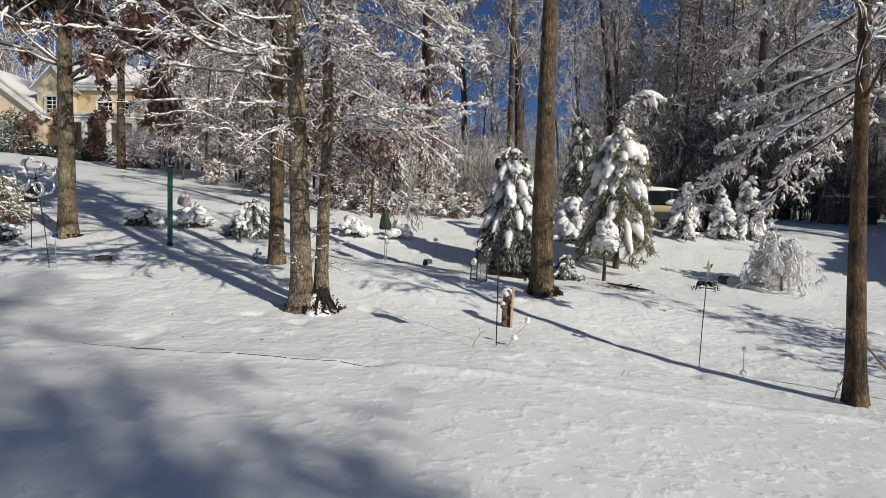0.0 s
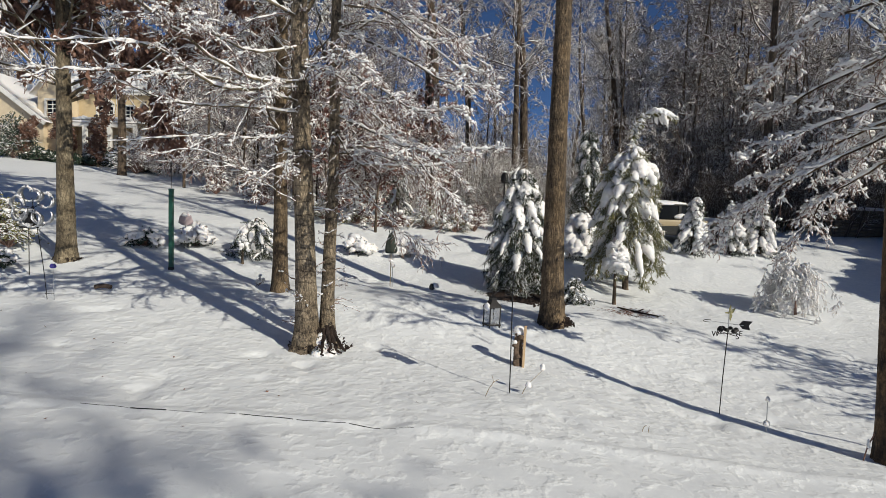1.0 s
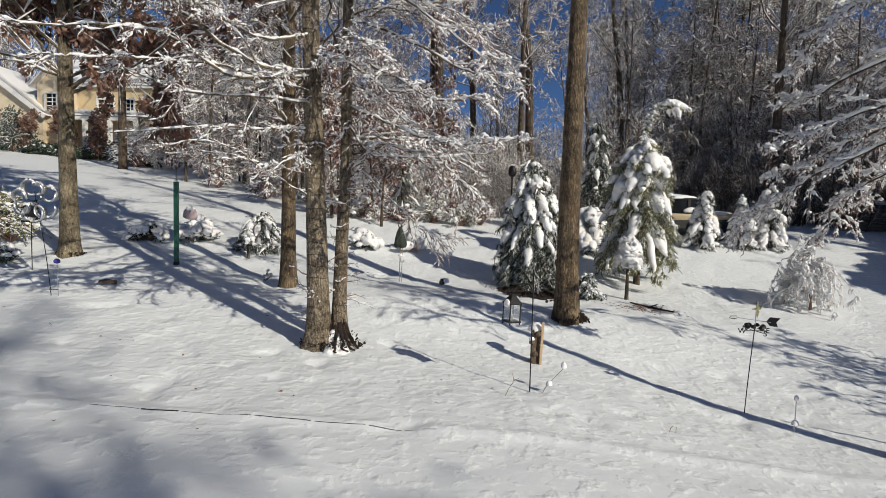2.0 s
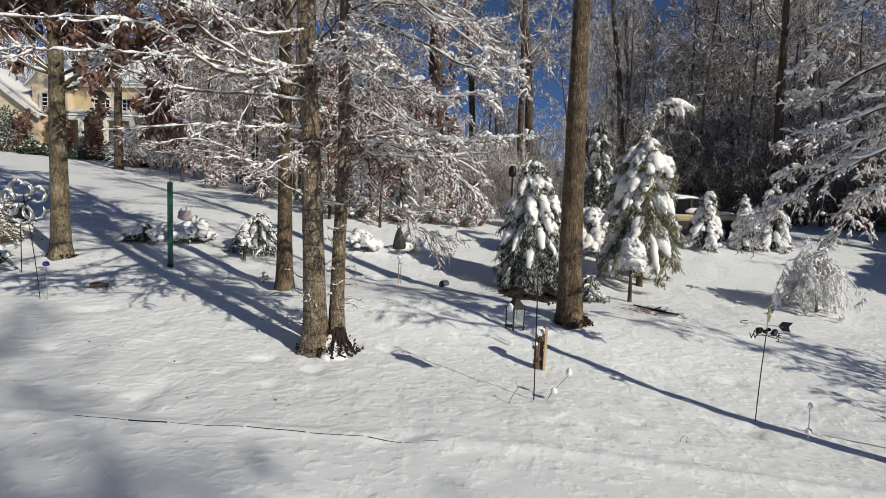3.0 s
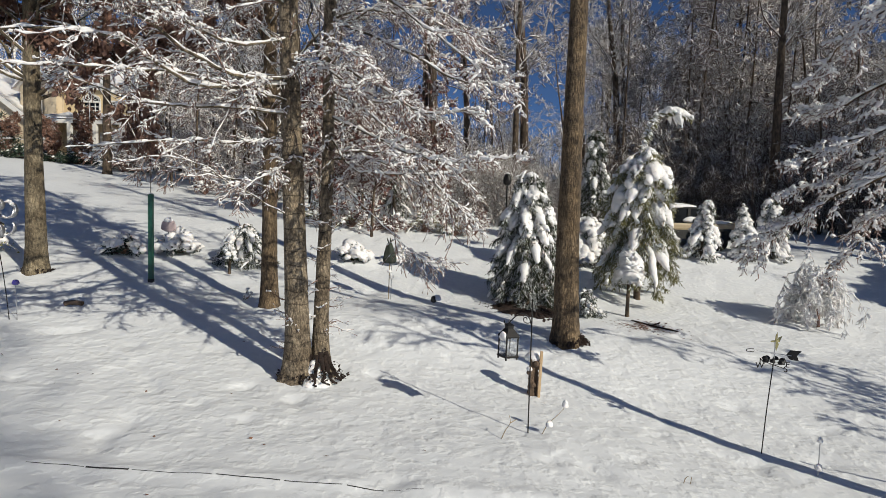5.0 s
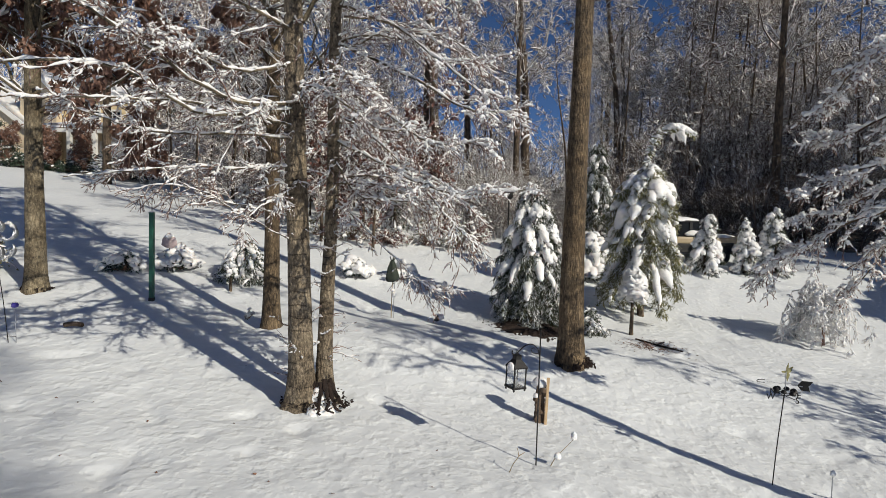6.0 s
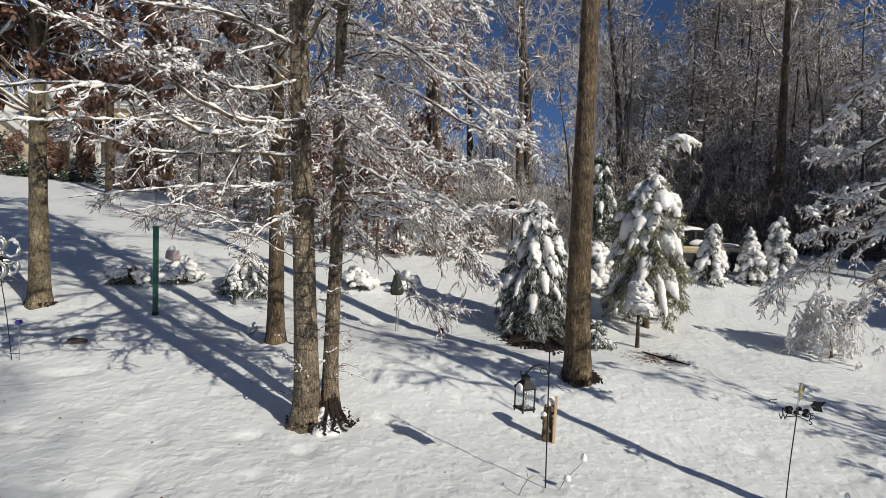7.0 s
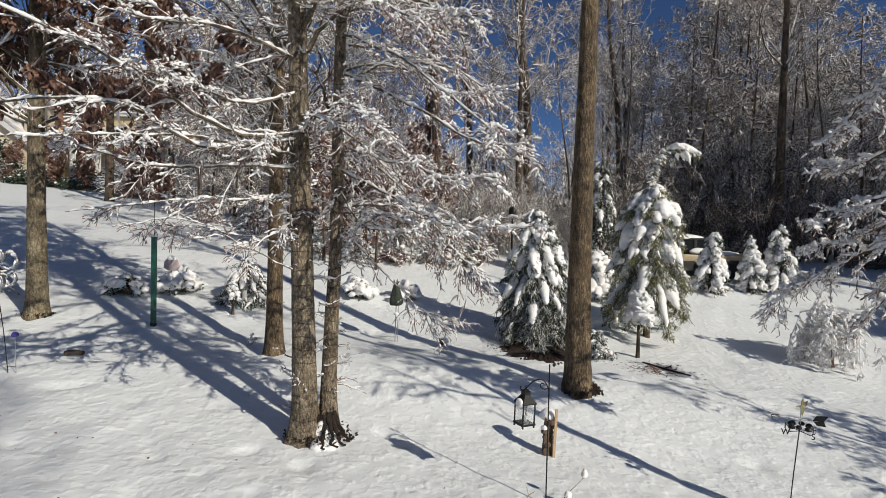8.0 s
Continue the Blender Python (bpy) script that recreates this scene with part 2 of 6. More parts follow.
def thing(name, x, y, label, category, group="", z=None, rz=0, kind=""):
    e = new(name)
    e.matrix_world = pose(x, y, H(x, y) if z is None else z, 0, 0, rz)
    return tagged(e, label, category, group, kind)


def box(bm, cx, cy, cz, sx, sy, sz, bevel=0.0, rot=None):
    r = bmesh.ops.create_cube(bm, size=1.0)
    v = r["verts"]
    bmesh.ops.scale(bm, vec=(sx, sy, sz), verts=v)
    if bevel:
        e = list({q for w in v for q in w.link_edges})
        v = list({w for f in bmesh.ops.bevel(bm, geom=e, offset=bevel, segments=2, profile=0.6, affect="EDGES")["faces"] for w in f.verts} | {w for w in v if w.is_valid})
    if rot is not None:
        bmesh.ops.rotate(bm, cent=(0, 0, 0), matrix=rot, verts=v)
    bmesh.ops.translate(bm, vec=(cx, cy, cz), verts=v)
    return v


def boxed(name, c, s, mat, parent, bevel=0.0, label="", rot=None):
    bm = bmesh.new()
    box(bm, *c, *s, bevel, rot)
    return part(name, bm, mat, parent, label)


def unit(v):
    return v / np.maximum(np.linalg.norm(v, axis=-1, keepdims=True), 1e-9)


class Soup:
    """Vertices and faces of many tubes and leaves, gathered for one mesh."""

    def __init__(self):
        self.v, self.f, self.n = [], [], 0

    def add(self, v, f):
        self.v.append(v.reshape(-1, 3))
        self.f.append(f + self.n)
        self.n += self.v[-1].shape[0]

    def tubes(self, P, R, sides, squash=1.0):
        """P: K paths of N points; R: K x N radii."""
        K, N = P.shape[:2]
        if not K:
            return
        T = unit(np.gradient(P, axis=1))
        mean = unit(P[:, -1] - P[:, 0])
        ref = np.where(np.abs(mean[:, 2:3]) > 0.85, np.array([[1.0, 0.1, 0]]), np.array([[0, 0, 1.0]]))[:, None, :]
        A = unit(np.cross(np.broadcast_to(ref, T.shape), T))
        B = np.cross(T, A)
        ang = np.arange(sides) * 2 * np.pi / sides + 0.3
        ring = A[:, :, None, :] * np.cos(ang)[None, None, :, None] + B[:, :, None, :] * (np.sin(ang) * squash)[None, None, :, None]
        V = P[:, :, None, :] + ring * R[:, :, None, None]
        i, j, s = np.meshgrid(np.arange(K), np.arange(N - 1), np.arange(sides), indexing="ij")
        s2 = (s + 1) % sides
        b = (i * N + j) * sides
        self.add(V, np.stack([b + s, b + s2, b + sides + s2, b + sides + s], -1).reshape(-1, 4))

    def cards(self, C, D, W, length, width):
        """Small bent leaves at C along D, W across."""
        K = len(C)
        if not K:
            return
        nrm = np.cross(D, W)
        L, B = np.reshape(length, (-1, 1)) * D, np.reshape(width, (-1, 1)) * W
        up = nrm * np.reshape(width, (-1, 1)) * 0.35
        V = np.stack([C, C + 0.45 * L + B + up, C + L, C + 0.45 * L - B + up], 1)
        i = np.arange(K)[:, None] * 4
        self.add(V, np.concatenate([i + [[0, 1, 2]], i + [[0, 2, 3]]]))

    def build(self, name, mat, parent=None, label="", smooth=True):
        if not self.v:
            return None
        quads = [f for f in self.f if f.shape[1] == 4]
        tris = [f for f in self.f if f.shape[1] == 3]
        return mesh_object(name, np.concatenate(self.v), [np.concatenate(q) for q in (quads, tris) if q], mat, parent, label, smooth)


def grow(rng, P, R, n, length, spread, droop, npts, t0=0.25, t1=1.0, flat=0.5, lift=0.0, ratio=0.55, wob=0.06, rmin=0.004):
    """n shoots from each path; returns their paths and radii."""
    K, N = P.shape[:2]
    u = rng.uniform(t0, t1, (K, n)) * (N - 1.001)
    i = u.astype(int)
    w = (u - i)[..., None]
    k = np.arange(K)[:, None]
    base = P[k, i] * (1 - w) + P[k, i + 1] * w
    tan = unit(P[k, i + 1] - P[k, i])
    rad = R[k, i] * (1 - w[..., 0]) + R[k, i + 1] * w[..., 0]
    q = rng.normal(size=base.shape)
    q -= tan * (q * tan).sum(-1, keepdims=True)
    q[..., 2] = q[..., 2] * flat + lift
    q = unit(q)
    a = np.radians(rng.normal(spread, 12, (K, n)))[..., None]
    d = unit(tan * np.cos(a) + q * np.sin(a))
    L = (length * rng.uniform(0.55, 1.25, (K, n)) * (1.15 - 0.6 * u / N))[..., None, None]
    s = np.linspace(0, 1, npts)[None, None, :, None]
    walk_ = np.cumsum(rng.normal(0, wob, (K, n, npts, 3)), axis=2)
    walk_ -= walk_[:, :, :1]
    C = base[:, :, None, :] + L * (s * d[:, :, None, :] + walk_ * 0.6 * s ** 0.5)
    C[..., 2] -= (L * droop * s ** 1.8)[..., 0]
    r0 = np.minimum(rad * ratio, 0.03 * L[..., 0, 0] + 0.002)[..., None]
    Rn = np.maximum(r0 * (1 - 0.75 * s[..., 0]), rmin)
    return C.reshape(-1, npts, 3), Rn.reshape(-1, npts)


def snow_on(rng, soup, P, R, thick, sides=5, keep=0.8, cover=1.0, gaps=0.2):
    """Lumps of snow lying along the upper side of each path; steep stretches hold none."""
    K, N = P.shape[:2]
    sel = rng.random(K) < keep
    P, R = P[sel], R[sel]
    if not len(P):
        return
    if N > 4:
        mid = lambda a: np.stack([a[:, :-1], (a[:, :-1] + a[:, 1:]) / 2], 2).reshape(len(a), 2 * N - 2, *a.shape[2:])
        P, R = mid(P), mid(R)
    T = unit(np.gradient(P, axis=1))
    level = np.clip(1.25 - np.abs(T[..., 2]), 0.0, 1.0)
    lump = np.clip(rng.normal(1.0, 0.5, R.shape), 0.2, 2.2) * cover
    lump *= np.where(rng.random(R.shape) < gaps, 0.1, 1.0)
    t = thick * lump * level
    t[:, 0] *= 0.5
    t[:, -1] *= 0.6
    S = P.copy()
    S[..., 2] += R * 0.7 + t * 0.45
    soup.tubes(S, np.maximum(t + R * 0.6 * level, 0.0015), sides, 0.85)


def lobe(rng, soup, P, R, sides=9, rough=0.24):
    """Lumpy rolls of snow along paths, closed at both ends."""
    N = P.shape[1]
    if N > 5:
        mid = lambda a: np.concatenate([np.stack([a[:, :-1], (a[:, :-1] + a[:, 1:]) / 2], 2).reshape(len(a), 2 * N - 2, *a.shape[2:]), a[:, -1:]], 1)
        P, R = mid(P), mid(R)
        N = P.shape[1]
    P = P + rng.normal(0, 1, P.shape) * R[..., None] * rough * 0.65
    s = np.linspace(0, 1, N)
    soup.tubes(P, R * np.clip(np.sin(np.pi * np.clip(s * 0.96 + 0.02, 0, 1)), 0.04, 1)[None] ** 0.55 * np.clip(rng.normal(1.0, rough, R.shape), 0.45, 1.5), sides, 0.8)


def bezier(pts, n):
    """A smooth path of n points through pts."""
    pts = np.asarray(pts, float)
    if len(pts) == 2:
        return pts[0] + (pts[1] - pts[0]) * np.linspace(0, 1, n)[:, None]
    t = np.linspace(0, len(pts) - 1, n)
    out = []
    for a in t:
        i = min(int(a), len(pts) - 2)
        u = a - i
        p0, p1, p2, p3 = pts[max(i - 1, 0)], pts[i], pts[i + 1], pts[min(i + 2, len(pts) - 1)]
        out.append(0.5 * (2 * p1 + (p2 - p0) * u + (2 * p0 - 5 * p1 + 4 * p2 - p3) * u * u + (3 * p1 - p0 - 3 * p2 + p3) * u ** 3))
    return np.array(out)


def trunk_mesh(rng, name, path, r0, r1, mat, parent, flare=1.5, flare_h=0.5, rings=48, sides=28, rough=0.03, label=""):
    """A tapering trunk with root flare and uneven, ridged bark; path in the thing's own axes."""
    P = bezier(path, rings)
    s = np.linspace(0, 1, rings)
    h = P[:, 2] - P[0, 2]
    r = r0 + (r1 - r0) * s
    ang = np.linspace(0, 2 * np.pi, sides, endpoint=False)
    ph = rng.uniform(0, 6.28, 6)
    roots = 0.5 + 0.5 * np.sin(ang * 5 + ph[0]) * np.sin(ang * 2 + ph[1])
    fl = (flare - 1) * np.exp(-np.maximum(h, 0) / flare_h * 2.2)
    rad = r[:, None] * (1 + fl[:, None] * (0.5 + roots[None]))
    rad *= 1 + rough * np.sin(ang[None] * 3 + h[:, None] * 1.1 + ph[2]) + rough * 0.7 * np.sin(ang[None] * 7 + h[:, None] * 2.3 + ph[3])
    rad *= 1 + rng.normal(0, rough * 0.45, rad.shape)
    V = P[:, None, :] + np.stack([np.cos(ang)[None] * rad, np.sin(ang)[None] * rad, np.zeros_like(rad)], -1)
    i, j = np.meshgrid(np.arange(rings - 1), np.arange(sides), indexing="ij")
    j2 = (j + 1) % sides
    F = np.stack([i * sides + j, i * sides + j2, (i + 1) * sides + j2, (i + 1) * sides + j], -1).reshape(-1, 4)
    return mesh_object(name, V.reshape(-1, 3), [F], mat, parent, label), P, r


def rod(name, pts, r, mat, parent, sides=8, n=None, label="", r1=None):
    s = Soup()
    n = n or max(2, 3 * len(pts))
    P = bezier(pts, n)[None]
    s.tubes(P, np.linspace(r, r if r1 is None else r1, n)[None], sides)
    return s.build(name, mat, parent, label)


def blob(name, c, size, mat, parent=None, seed=1, label="", lumpy=0.12):
    """A rounded lump, flattened underneath."""
    bm = bmesh.new()
    bmesh.ops.create_icosphere(bm, subdivisions=3, radius=1.0)
    noise_at = Vector((seed * 3.1, seed * 1.7, 0))
    for v in bm.verts:
        k = 1 + lumpy * (noise.noise(v.co * 1.6 + noise_at) + 0.5 * noise.noise(v.co * 4 + noise_at))
        v.co = Vector((v.co.x * size[0] * k, v.co.y * size[1] * k, (v.co.z if v.co.z > 0 else v.co.z * 0.45) * size[2] * k)) + Vector(c)
    return part(name, bm, mat, parent, label, True)


# ---- ground ----
TABLE = np.random.default_rng(11).random((256, 256))


def value_noise(x, y, cell, shift=0.0):
    c, s = math.cos(shift * 0.7 + 0.5), math.sin(shift * 0.7 + 0.5)
    x, y = (x * c - y * s) / cell + shift, (x * s + y * c) / cell + shift * 1.7
    i, j = np.floor(x).astype(int), np.floor(y).astype(int)
    u, v = x - i, y - j
    u, v = u * u * (3 - 2 * u), v * v * (3 - 2 * v)
    t = lambda a, b: TABLE[a % 256, b % 256]
    return (t(i, j) * (1 - u) + t(i + 1, j) * u) * (1 - v) + (t(i, j + 1) * (1 - u) + t(i + 1, j + 1) * u) * v - 0.5


def snow_relief(x, y):
    d = np.exp(-np.maximum(np.hypot(x, y - 8) - 16, 0) / 12)
    z = 0.10 * value_noise(x, y, 2.6, 3) + 0.03 * value_noise(x, y, 0.9, 9)
    rough = np.clip((y - 5.4) / 1.0, 0.3, 1) * d
    z = z + rough * (0.012 * value_noise(x, y, 0.5, 21) + 0.013 * value_noise(x, y, 0.43, 7) + 0.015 * value_noise(x, y, 0.21, 5) + 0.015 * value_noise(x, y, 0.24, 13))
    pits = np.clip(value_noise(x, y, 0.36, 41) - 0.27, 0, 1)
    return z - rough * 0.3 * pits


def spaced(lo, hi, c, w, n):
    """n places from lo to hi, closest together round c."""
    a, b = math.asinh((lo - c) / w), math.asinh((hi - c) / w)
    return c + w * np.sinh(np.linspace(a, b, n))


gx, gy = np.meshgrid(spaced(-400, 400, -1, 5, 540), spaced(-300, 700, 7.5, 4, 540), indexing="ij")
gz = terrain(gx, gy) + snow_relief(gx, gy)
edge_y = 6.12 + 0.03 * np.sin(gx * 1.3)
gz += 0.035 * np.exp(-((gy - edge_y - 0.05) / 0.10) ** 2) * (np.abs(gx) < 8)
rows, cols = gx.shape
gi, gj = np.meshgrid(np.arange(rows - 1), np.arange(cols - 1), indexing="ij")
gq = (gi * cols + gj).reshape(-1, 1) + np.array([[0, cols, cols + 1, 1]])
ground = mesh_object("ground", np.stack([gx, gy, gz], -1).reshape(-1, 3), [gq], SNOW)
tagged(ground, "uneven fresh white snow covering a sloping garden lawn", "snow", kind="structure")


# ---- house ----
def wall(name, parent, x0, x1, z0, z1, y, mat, holes=(), thick=0.25):
    """An upright wall facing the garden with real openings (x0, x1, z0, z1)."""
    xs = sorted({x0, x1, *[h[0] for h in holes], *[h[1] for h in holes]})
    zs = sorted({z0, z1, *[h[2] for h in holes], *[h[3] for h in holes]})
    bm = bmesh.new()
    for a, b in zip(xs, xs[1:]):
        for c, d in zip(zs, zs[1:]):
            if not any(h[0] < (a + b) / 2 < h[1] and h[2] < (c + d) / 2 < h[3] for h in holes):
                box(bm, (a + b) / 2, y + thick / 2, (c + d) / 2, b - a, thick, d - c)
    bmesh.ops.remove_doubles(bm, verts=bm.verts, dist=0.001)
    return part(name, bm, mat, parent)


def siding(parent, x0, x1, z0, z1, y, holes=()):
    bm = bmesh.new()
    z = z0
    while z < z1 - 0.05:
        cuts = [(x0, x1)]
        for h in holes:
            if h[2] - 0.1 < z + 0.07 < h[3] + 0.1:
                cuts = [q for a, b in cuts for q in ((a, min(b, h[0] - 0.1)), (max(a, h[1] + 0.1), b)) if q[1] - q[0] > 0.05]
        for a, b in cuts:
            box(bm, (a + b) / 2, y - 0.012, z + 0.075, b - a, 0.02, 0.14, 0.0, Matrix.Rotation(radians(5), 3, "X"))
        z += 0.15
    return tagged(part("siding_board", bm, SIDING, parent), kind="stuff")


def window(parent, x0, x1, z0, z1, y, arch=False, bars=2):
    w = part("window", frame_mesh(x0, x1, z0, z1, y, arch), TRIM, parent)
    bm = bmesh.new()
    box(bm, (x0 + x1) / 2, y + 0.12, (z0 + z1) / 2, x1 - x0, 0.02, z1 - z0)
    part("pane", bm, GLASS, w)
    bm = bmesh.new()
    for i in range(1, bars + 1):
        box(bm, x0 + (x1 - x0) * i / (bars + 1), y + 0.09, (z0 + z1) / 2, 0.05, 0.03, z1 - z0)
    for i in range(1, 4):
        box(bm, (x0 + x1) / 2, y + 0.09, z0 + (z1 - z0) * i / 4, x1 - x0, 0.028, 0.05)
    part("glazing_bar", bm, TRIM, w)
    if arch:
        cx, r, n = (x0 + x1) / 2, (x1 - x0) / 2, 16
        bm = bmesh.new()
        rim = [(cx + r * math.cos(math.pi * k / n), z1 + 0.1 + r * 0.75 * math.sin(math.pi * k / n)) for k in range(n + 1)]
        f = bm.faces.new([bm.verts.new((a, y - 0.035, c)) for a, c in rim])
        g = bmesh.ops.extrude_face_region(bm, geom=[f])
        bmesh.ops.translate(bm, vec=(0, 0.02, 0), verts=[v for v in g["geom"] if isinstance(v, bmesh.types.BMVert)])
        part("fanlight", bm, GLASS, w)
        for k in range(1, 6):
            a = math.pi * k / 6
            rod("fan_bar", [(cx, y - 0.05, z1 + 0.1), (cx + r * math.cos(a), y - 0.05, z1 + 0.1 + r * 0.75 * math.sin(a))], 0.022, TRIM, w, 6)
    boxed("sill", ((x0 + x1) / 2, y - 0.06, z0 - 0.06), (x1 - x0 + 0.3, 0.16, 0.08), TRIM, w, 0.01)


def frame_mesh(x0, x1, z0, z1, y, arch):
    bm = bmesh.new()
    for a in (x0 - 0.05, x1 + 0.05):
        box(bm, a, y - 0.03, (z0 + z1) / 2, 0.12, 0.1, z1 - z0 + 0.2)
    box(bm, (x0 + x1) / 2, y - 0.034, z1 + 0.06, x1 - x0 + 0.2, 0.1, 0.12)
    if arch:
        r = (x1 - x0) / 2
        for k in range(13):
            a = math.pi * k / 12
            box(bm, (x0 + x1) / 2 + (r + 0.03) * math.cos(a), y - 0.036, z1 + 0.1 + (r * 0.75) * math.sin(a), 0.18, 0.1, 0.14, 0.0, Matrix.Rotation(-a - math.pi / 2, 3, "Y"))
    return bm


def roof_slab(name, parent, quad, thick, mat, label=""):
    """A sloping slab over four corners, with rounded, uneven snow edges."""
    q = np.array(quad, float)
    n = 14
    u, v = np.meshgrid(np.linspace(0, 1, n), np.linspace(0, 1, n), indexing="ij")
    u, v = u[..., None], v[..., None]
    top = (q[0] * (1 - u) + q[1] * u) * (1 - v) + (q[3] * (1 - u) + q[2] * u) * v
    edge = np.minimum(np.minimum(u, 1 - u), np.minimum(v, 1 - v))[..., 0]
    low = top.copy()
    rng = np.random.default_rng(5)
    top[..., 2] += thick * np.clip(0.55 + edge * 6, 0, 1) * (1 + 0.25 * rng.normal(size=edge.shape) * (edge > 0))
    V = np.concatenate([top.reshape(-1, 3), low.reshape(-1, 3)])
    i, j = np.meshgrid(np.arange(n - 1), np.arange(n - 1), indexing="ij")
    b = (i * n + j).reshape(-1, 1)
    F = [b + np.array([[0, n, n + 1, 1]]), b + n * n + np.array([[0, 1, n + 1, n]])]
    rim = np.concatenate([np.arange(n), np.arange(1, n) * n + n - 1, (n - 1) * n + np.arange(n - 2, -1, -1), np.arange(n - 2, 0, -1) * n])
    r2 = np.roll(rim, -1)
    F.append(np.stack([rim, rim + n * n, r2 + n * n, r2], -1))
    return mesh_object(name, V, F, mat, parent, label)


def build_house():
    hz = 6.1
    h = thing("house", -29, 42, "two-storey tan and yellow house with snow-covered gable roofs and porch", "house", z=0)
    h.matrix_world = Matrix.Identity(4)
    arch = (-27.15, -25.95, 9.55, 10.7)
    w2 = (-25.4, -24.4, 9.55, 10.75)
    tall = (-30.5, -29.7, 9.55, 10.8)
    dark = (-27.6, -26.9, 6.3, 8.4), (-25.8, -24.9, 6.9, 8.4), (-30.4, -29.6, 7.0, 8.5)
    wall("wall", h, -31.3, -23.0, hz - 0.6, 11.7, 42, STUCCO, (arch, w2, tall, *dark))
    siding(h, -28.6, -23.0, 9.45, 11.65, 42, (arch, w2))
    for a in (arch, w2, tall, *dark):
        window(h, *a, 42, a is arch)
    boxed("wall", (-23.12, 44.2, 8.6), (0.25, 4.0, 6.2), STUCCO, h)
    boxed("wall", (-27.2, 46.3, 8.6), (8.2, 0.25, 6.2), STUCCO, h)
    boxed("fascia", (-27.15, 41.72, 11.72), (8.7, 0.18, 0.3), TRIM, h, 0.02)
    roof_slab("roof", h, [(-31.6, 41.5, 11.8), (-22.6, 41.5, 11.8), (-22.6, 44.2, 14.0), (-31.6, 44.2, 14.0)], 0.3, SNOW_CAP, "snow-covered front roof slope")
    roof_slab("roof", h, [(-31.6, 44.2, 14.0), (-22.6, 44.2, 14.0), (-22.6, 46.8, 11.8), (-31.6, 46.8, 11.8)], 0.3, SNOW_CAP, "snow-covered back roof slope")
    # small front gable over the tall window
    bm = bmesh.new()
    g = [bm.verts.new(v) for v in ((-31.3, 41.3, hz - 0.6), (-28.7, 41.3, hz - 0.6), (-28.7, 41.3, 11.6), (-30.0, 41.3, 13.0), (-31.3, 41.3, 11.6))]
    f = bm.faces.new(g)
    r = bmesh.ops.extrude_face_region(bm, geom=[f])
    bmesh.ops.translate(bm, vec=(0, 0.65, 0), verts=[v for v in r["geom"] if isinstance(v, bmesh.types.BMVert)])
    part("gable_bay", bm, STUCCO, h)
    window(h, -30.5, -29.7, 9.7, 10.9, 41.14, False, 1)
    roof_slab("roof", h, [(-31.65, 40.9, 11.3), (-30.0, 40.9, 13.15), (-30.0, 46, 13.15), (-31.65, 46, 11.3)], 0.25, SNOW_CAP)
    roof_slab("roof", h, [(-28.35, 40.9, 11.3), (-30.0, 40.9, 13.15), (-30.0, 46, 13.15), (-28.35, 46, 11.3)], 0.25, SNOW_CAP)
    # porch
    roof_slab("porch_roof", h, [(-28.7, 39.6, 9.1), (-22.8, 39.6, 9.1), (-22.8, 42, 9.45), (-28.7, 42, 9.45)], 0.3, SNOW_CAP, "snow on the porch roof")
    boxed("porch_beam", (-25.75, 39.8, 8.92), (5.7, 0.25, 0.3), TRIM, h, 0.02)
    for x in (-28.5, -26.7, -24.9, -23.0):
        c = boxed("column", (x, 39.8, 7.4), (0.28, 0.28, 2.75), TRIM, h, 0.03)
    boxed("porch_floor", (-25.75, 40.8, 6.15), (5.9, 2.3, 0.3), STUCCO, h, 0.02)
    # garage wing with a steep gable
    bm = bmesh.new()
    g = [bm.verts.new(v) for v in ((-40.2, 40.9, 5.9), (-30.6, 40.9, 5.9), (-30.6, 40.9, 9.4), (-35.4, 40.9, 13.0), (-40.2, 40.9, 9.4))]
    f = bm.faces.new(g)
    r = bmesh.ops.extrude_face_region(bm, geom=[f])
    bmesh.ops.translate(bm, vec=(0, 9, 0), verts=[v for v in r["geom"] if isinstance(v, bmesh.types.BMVert)])
    part("garage_wing", bm, STUCCO, h)
    roof_slab("roof", h, [(-30.2, 40.5, 9.2), (-35.4, 40.5, 13.1), (-35.4, 50, 13.1), (-30.2, 50, 9.2)], 0.28, SNOW_CAP, "snow on the steep wing roof")
    roof_slab("roof", h, [(-40.6, 40.5, 9.2), (-35.4, 40.5, 13.1), (-35.4, 50, 13.1), (-40.6, 50, 9.2)], 0.28, SNOW_CAP)
    bm = bmesh.new()
    for s in (-1, 1):
        box(bm, -35.4 + s * 2.6, 40.55, 11.02, 6.5, 0.12, 0.3, 0.0, Matrix.Rotation(s * radians(36.9), 3, "Y"))
    part("rake_board", bm, TRIM, h)
    window(h, -33.5, -32.2, 7.5, 8.9, 40.74, False, 1)
    window(h, -36.6, -35.4, 7.5, 8.9, 40.74, False, 1)
    window(h, -36.0, -34.9, 9.9, 11.1, 40.74, True, 1)
    return h


build_house()


# ---- near trees ----
FROST = frosted_material("frosted_branch", (0.05, 0.033, 0.025), (0.17, 0.115, 0.085), 0.34, 0.62, (0.83, 0.80, 0.77))


# Paler, whiter copy: sunlight on these trees put into the colour.
FROST_LIT = frosted_material("lit_frosted_branch", (0.10, 0.066, 0.05), (0.30, 0.205, 0.16), 0.12, 0.45, (0.86, 0.82, 0.79))
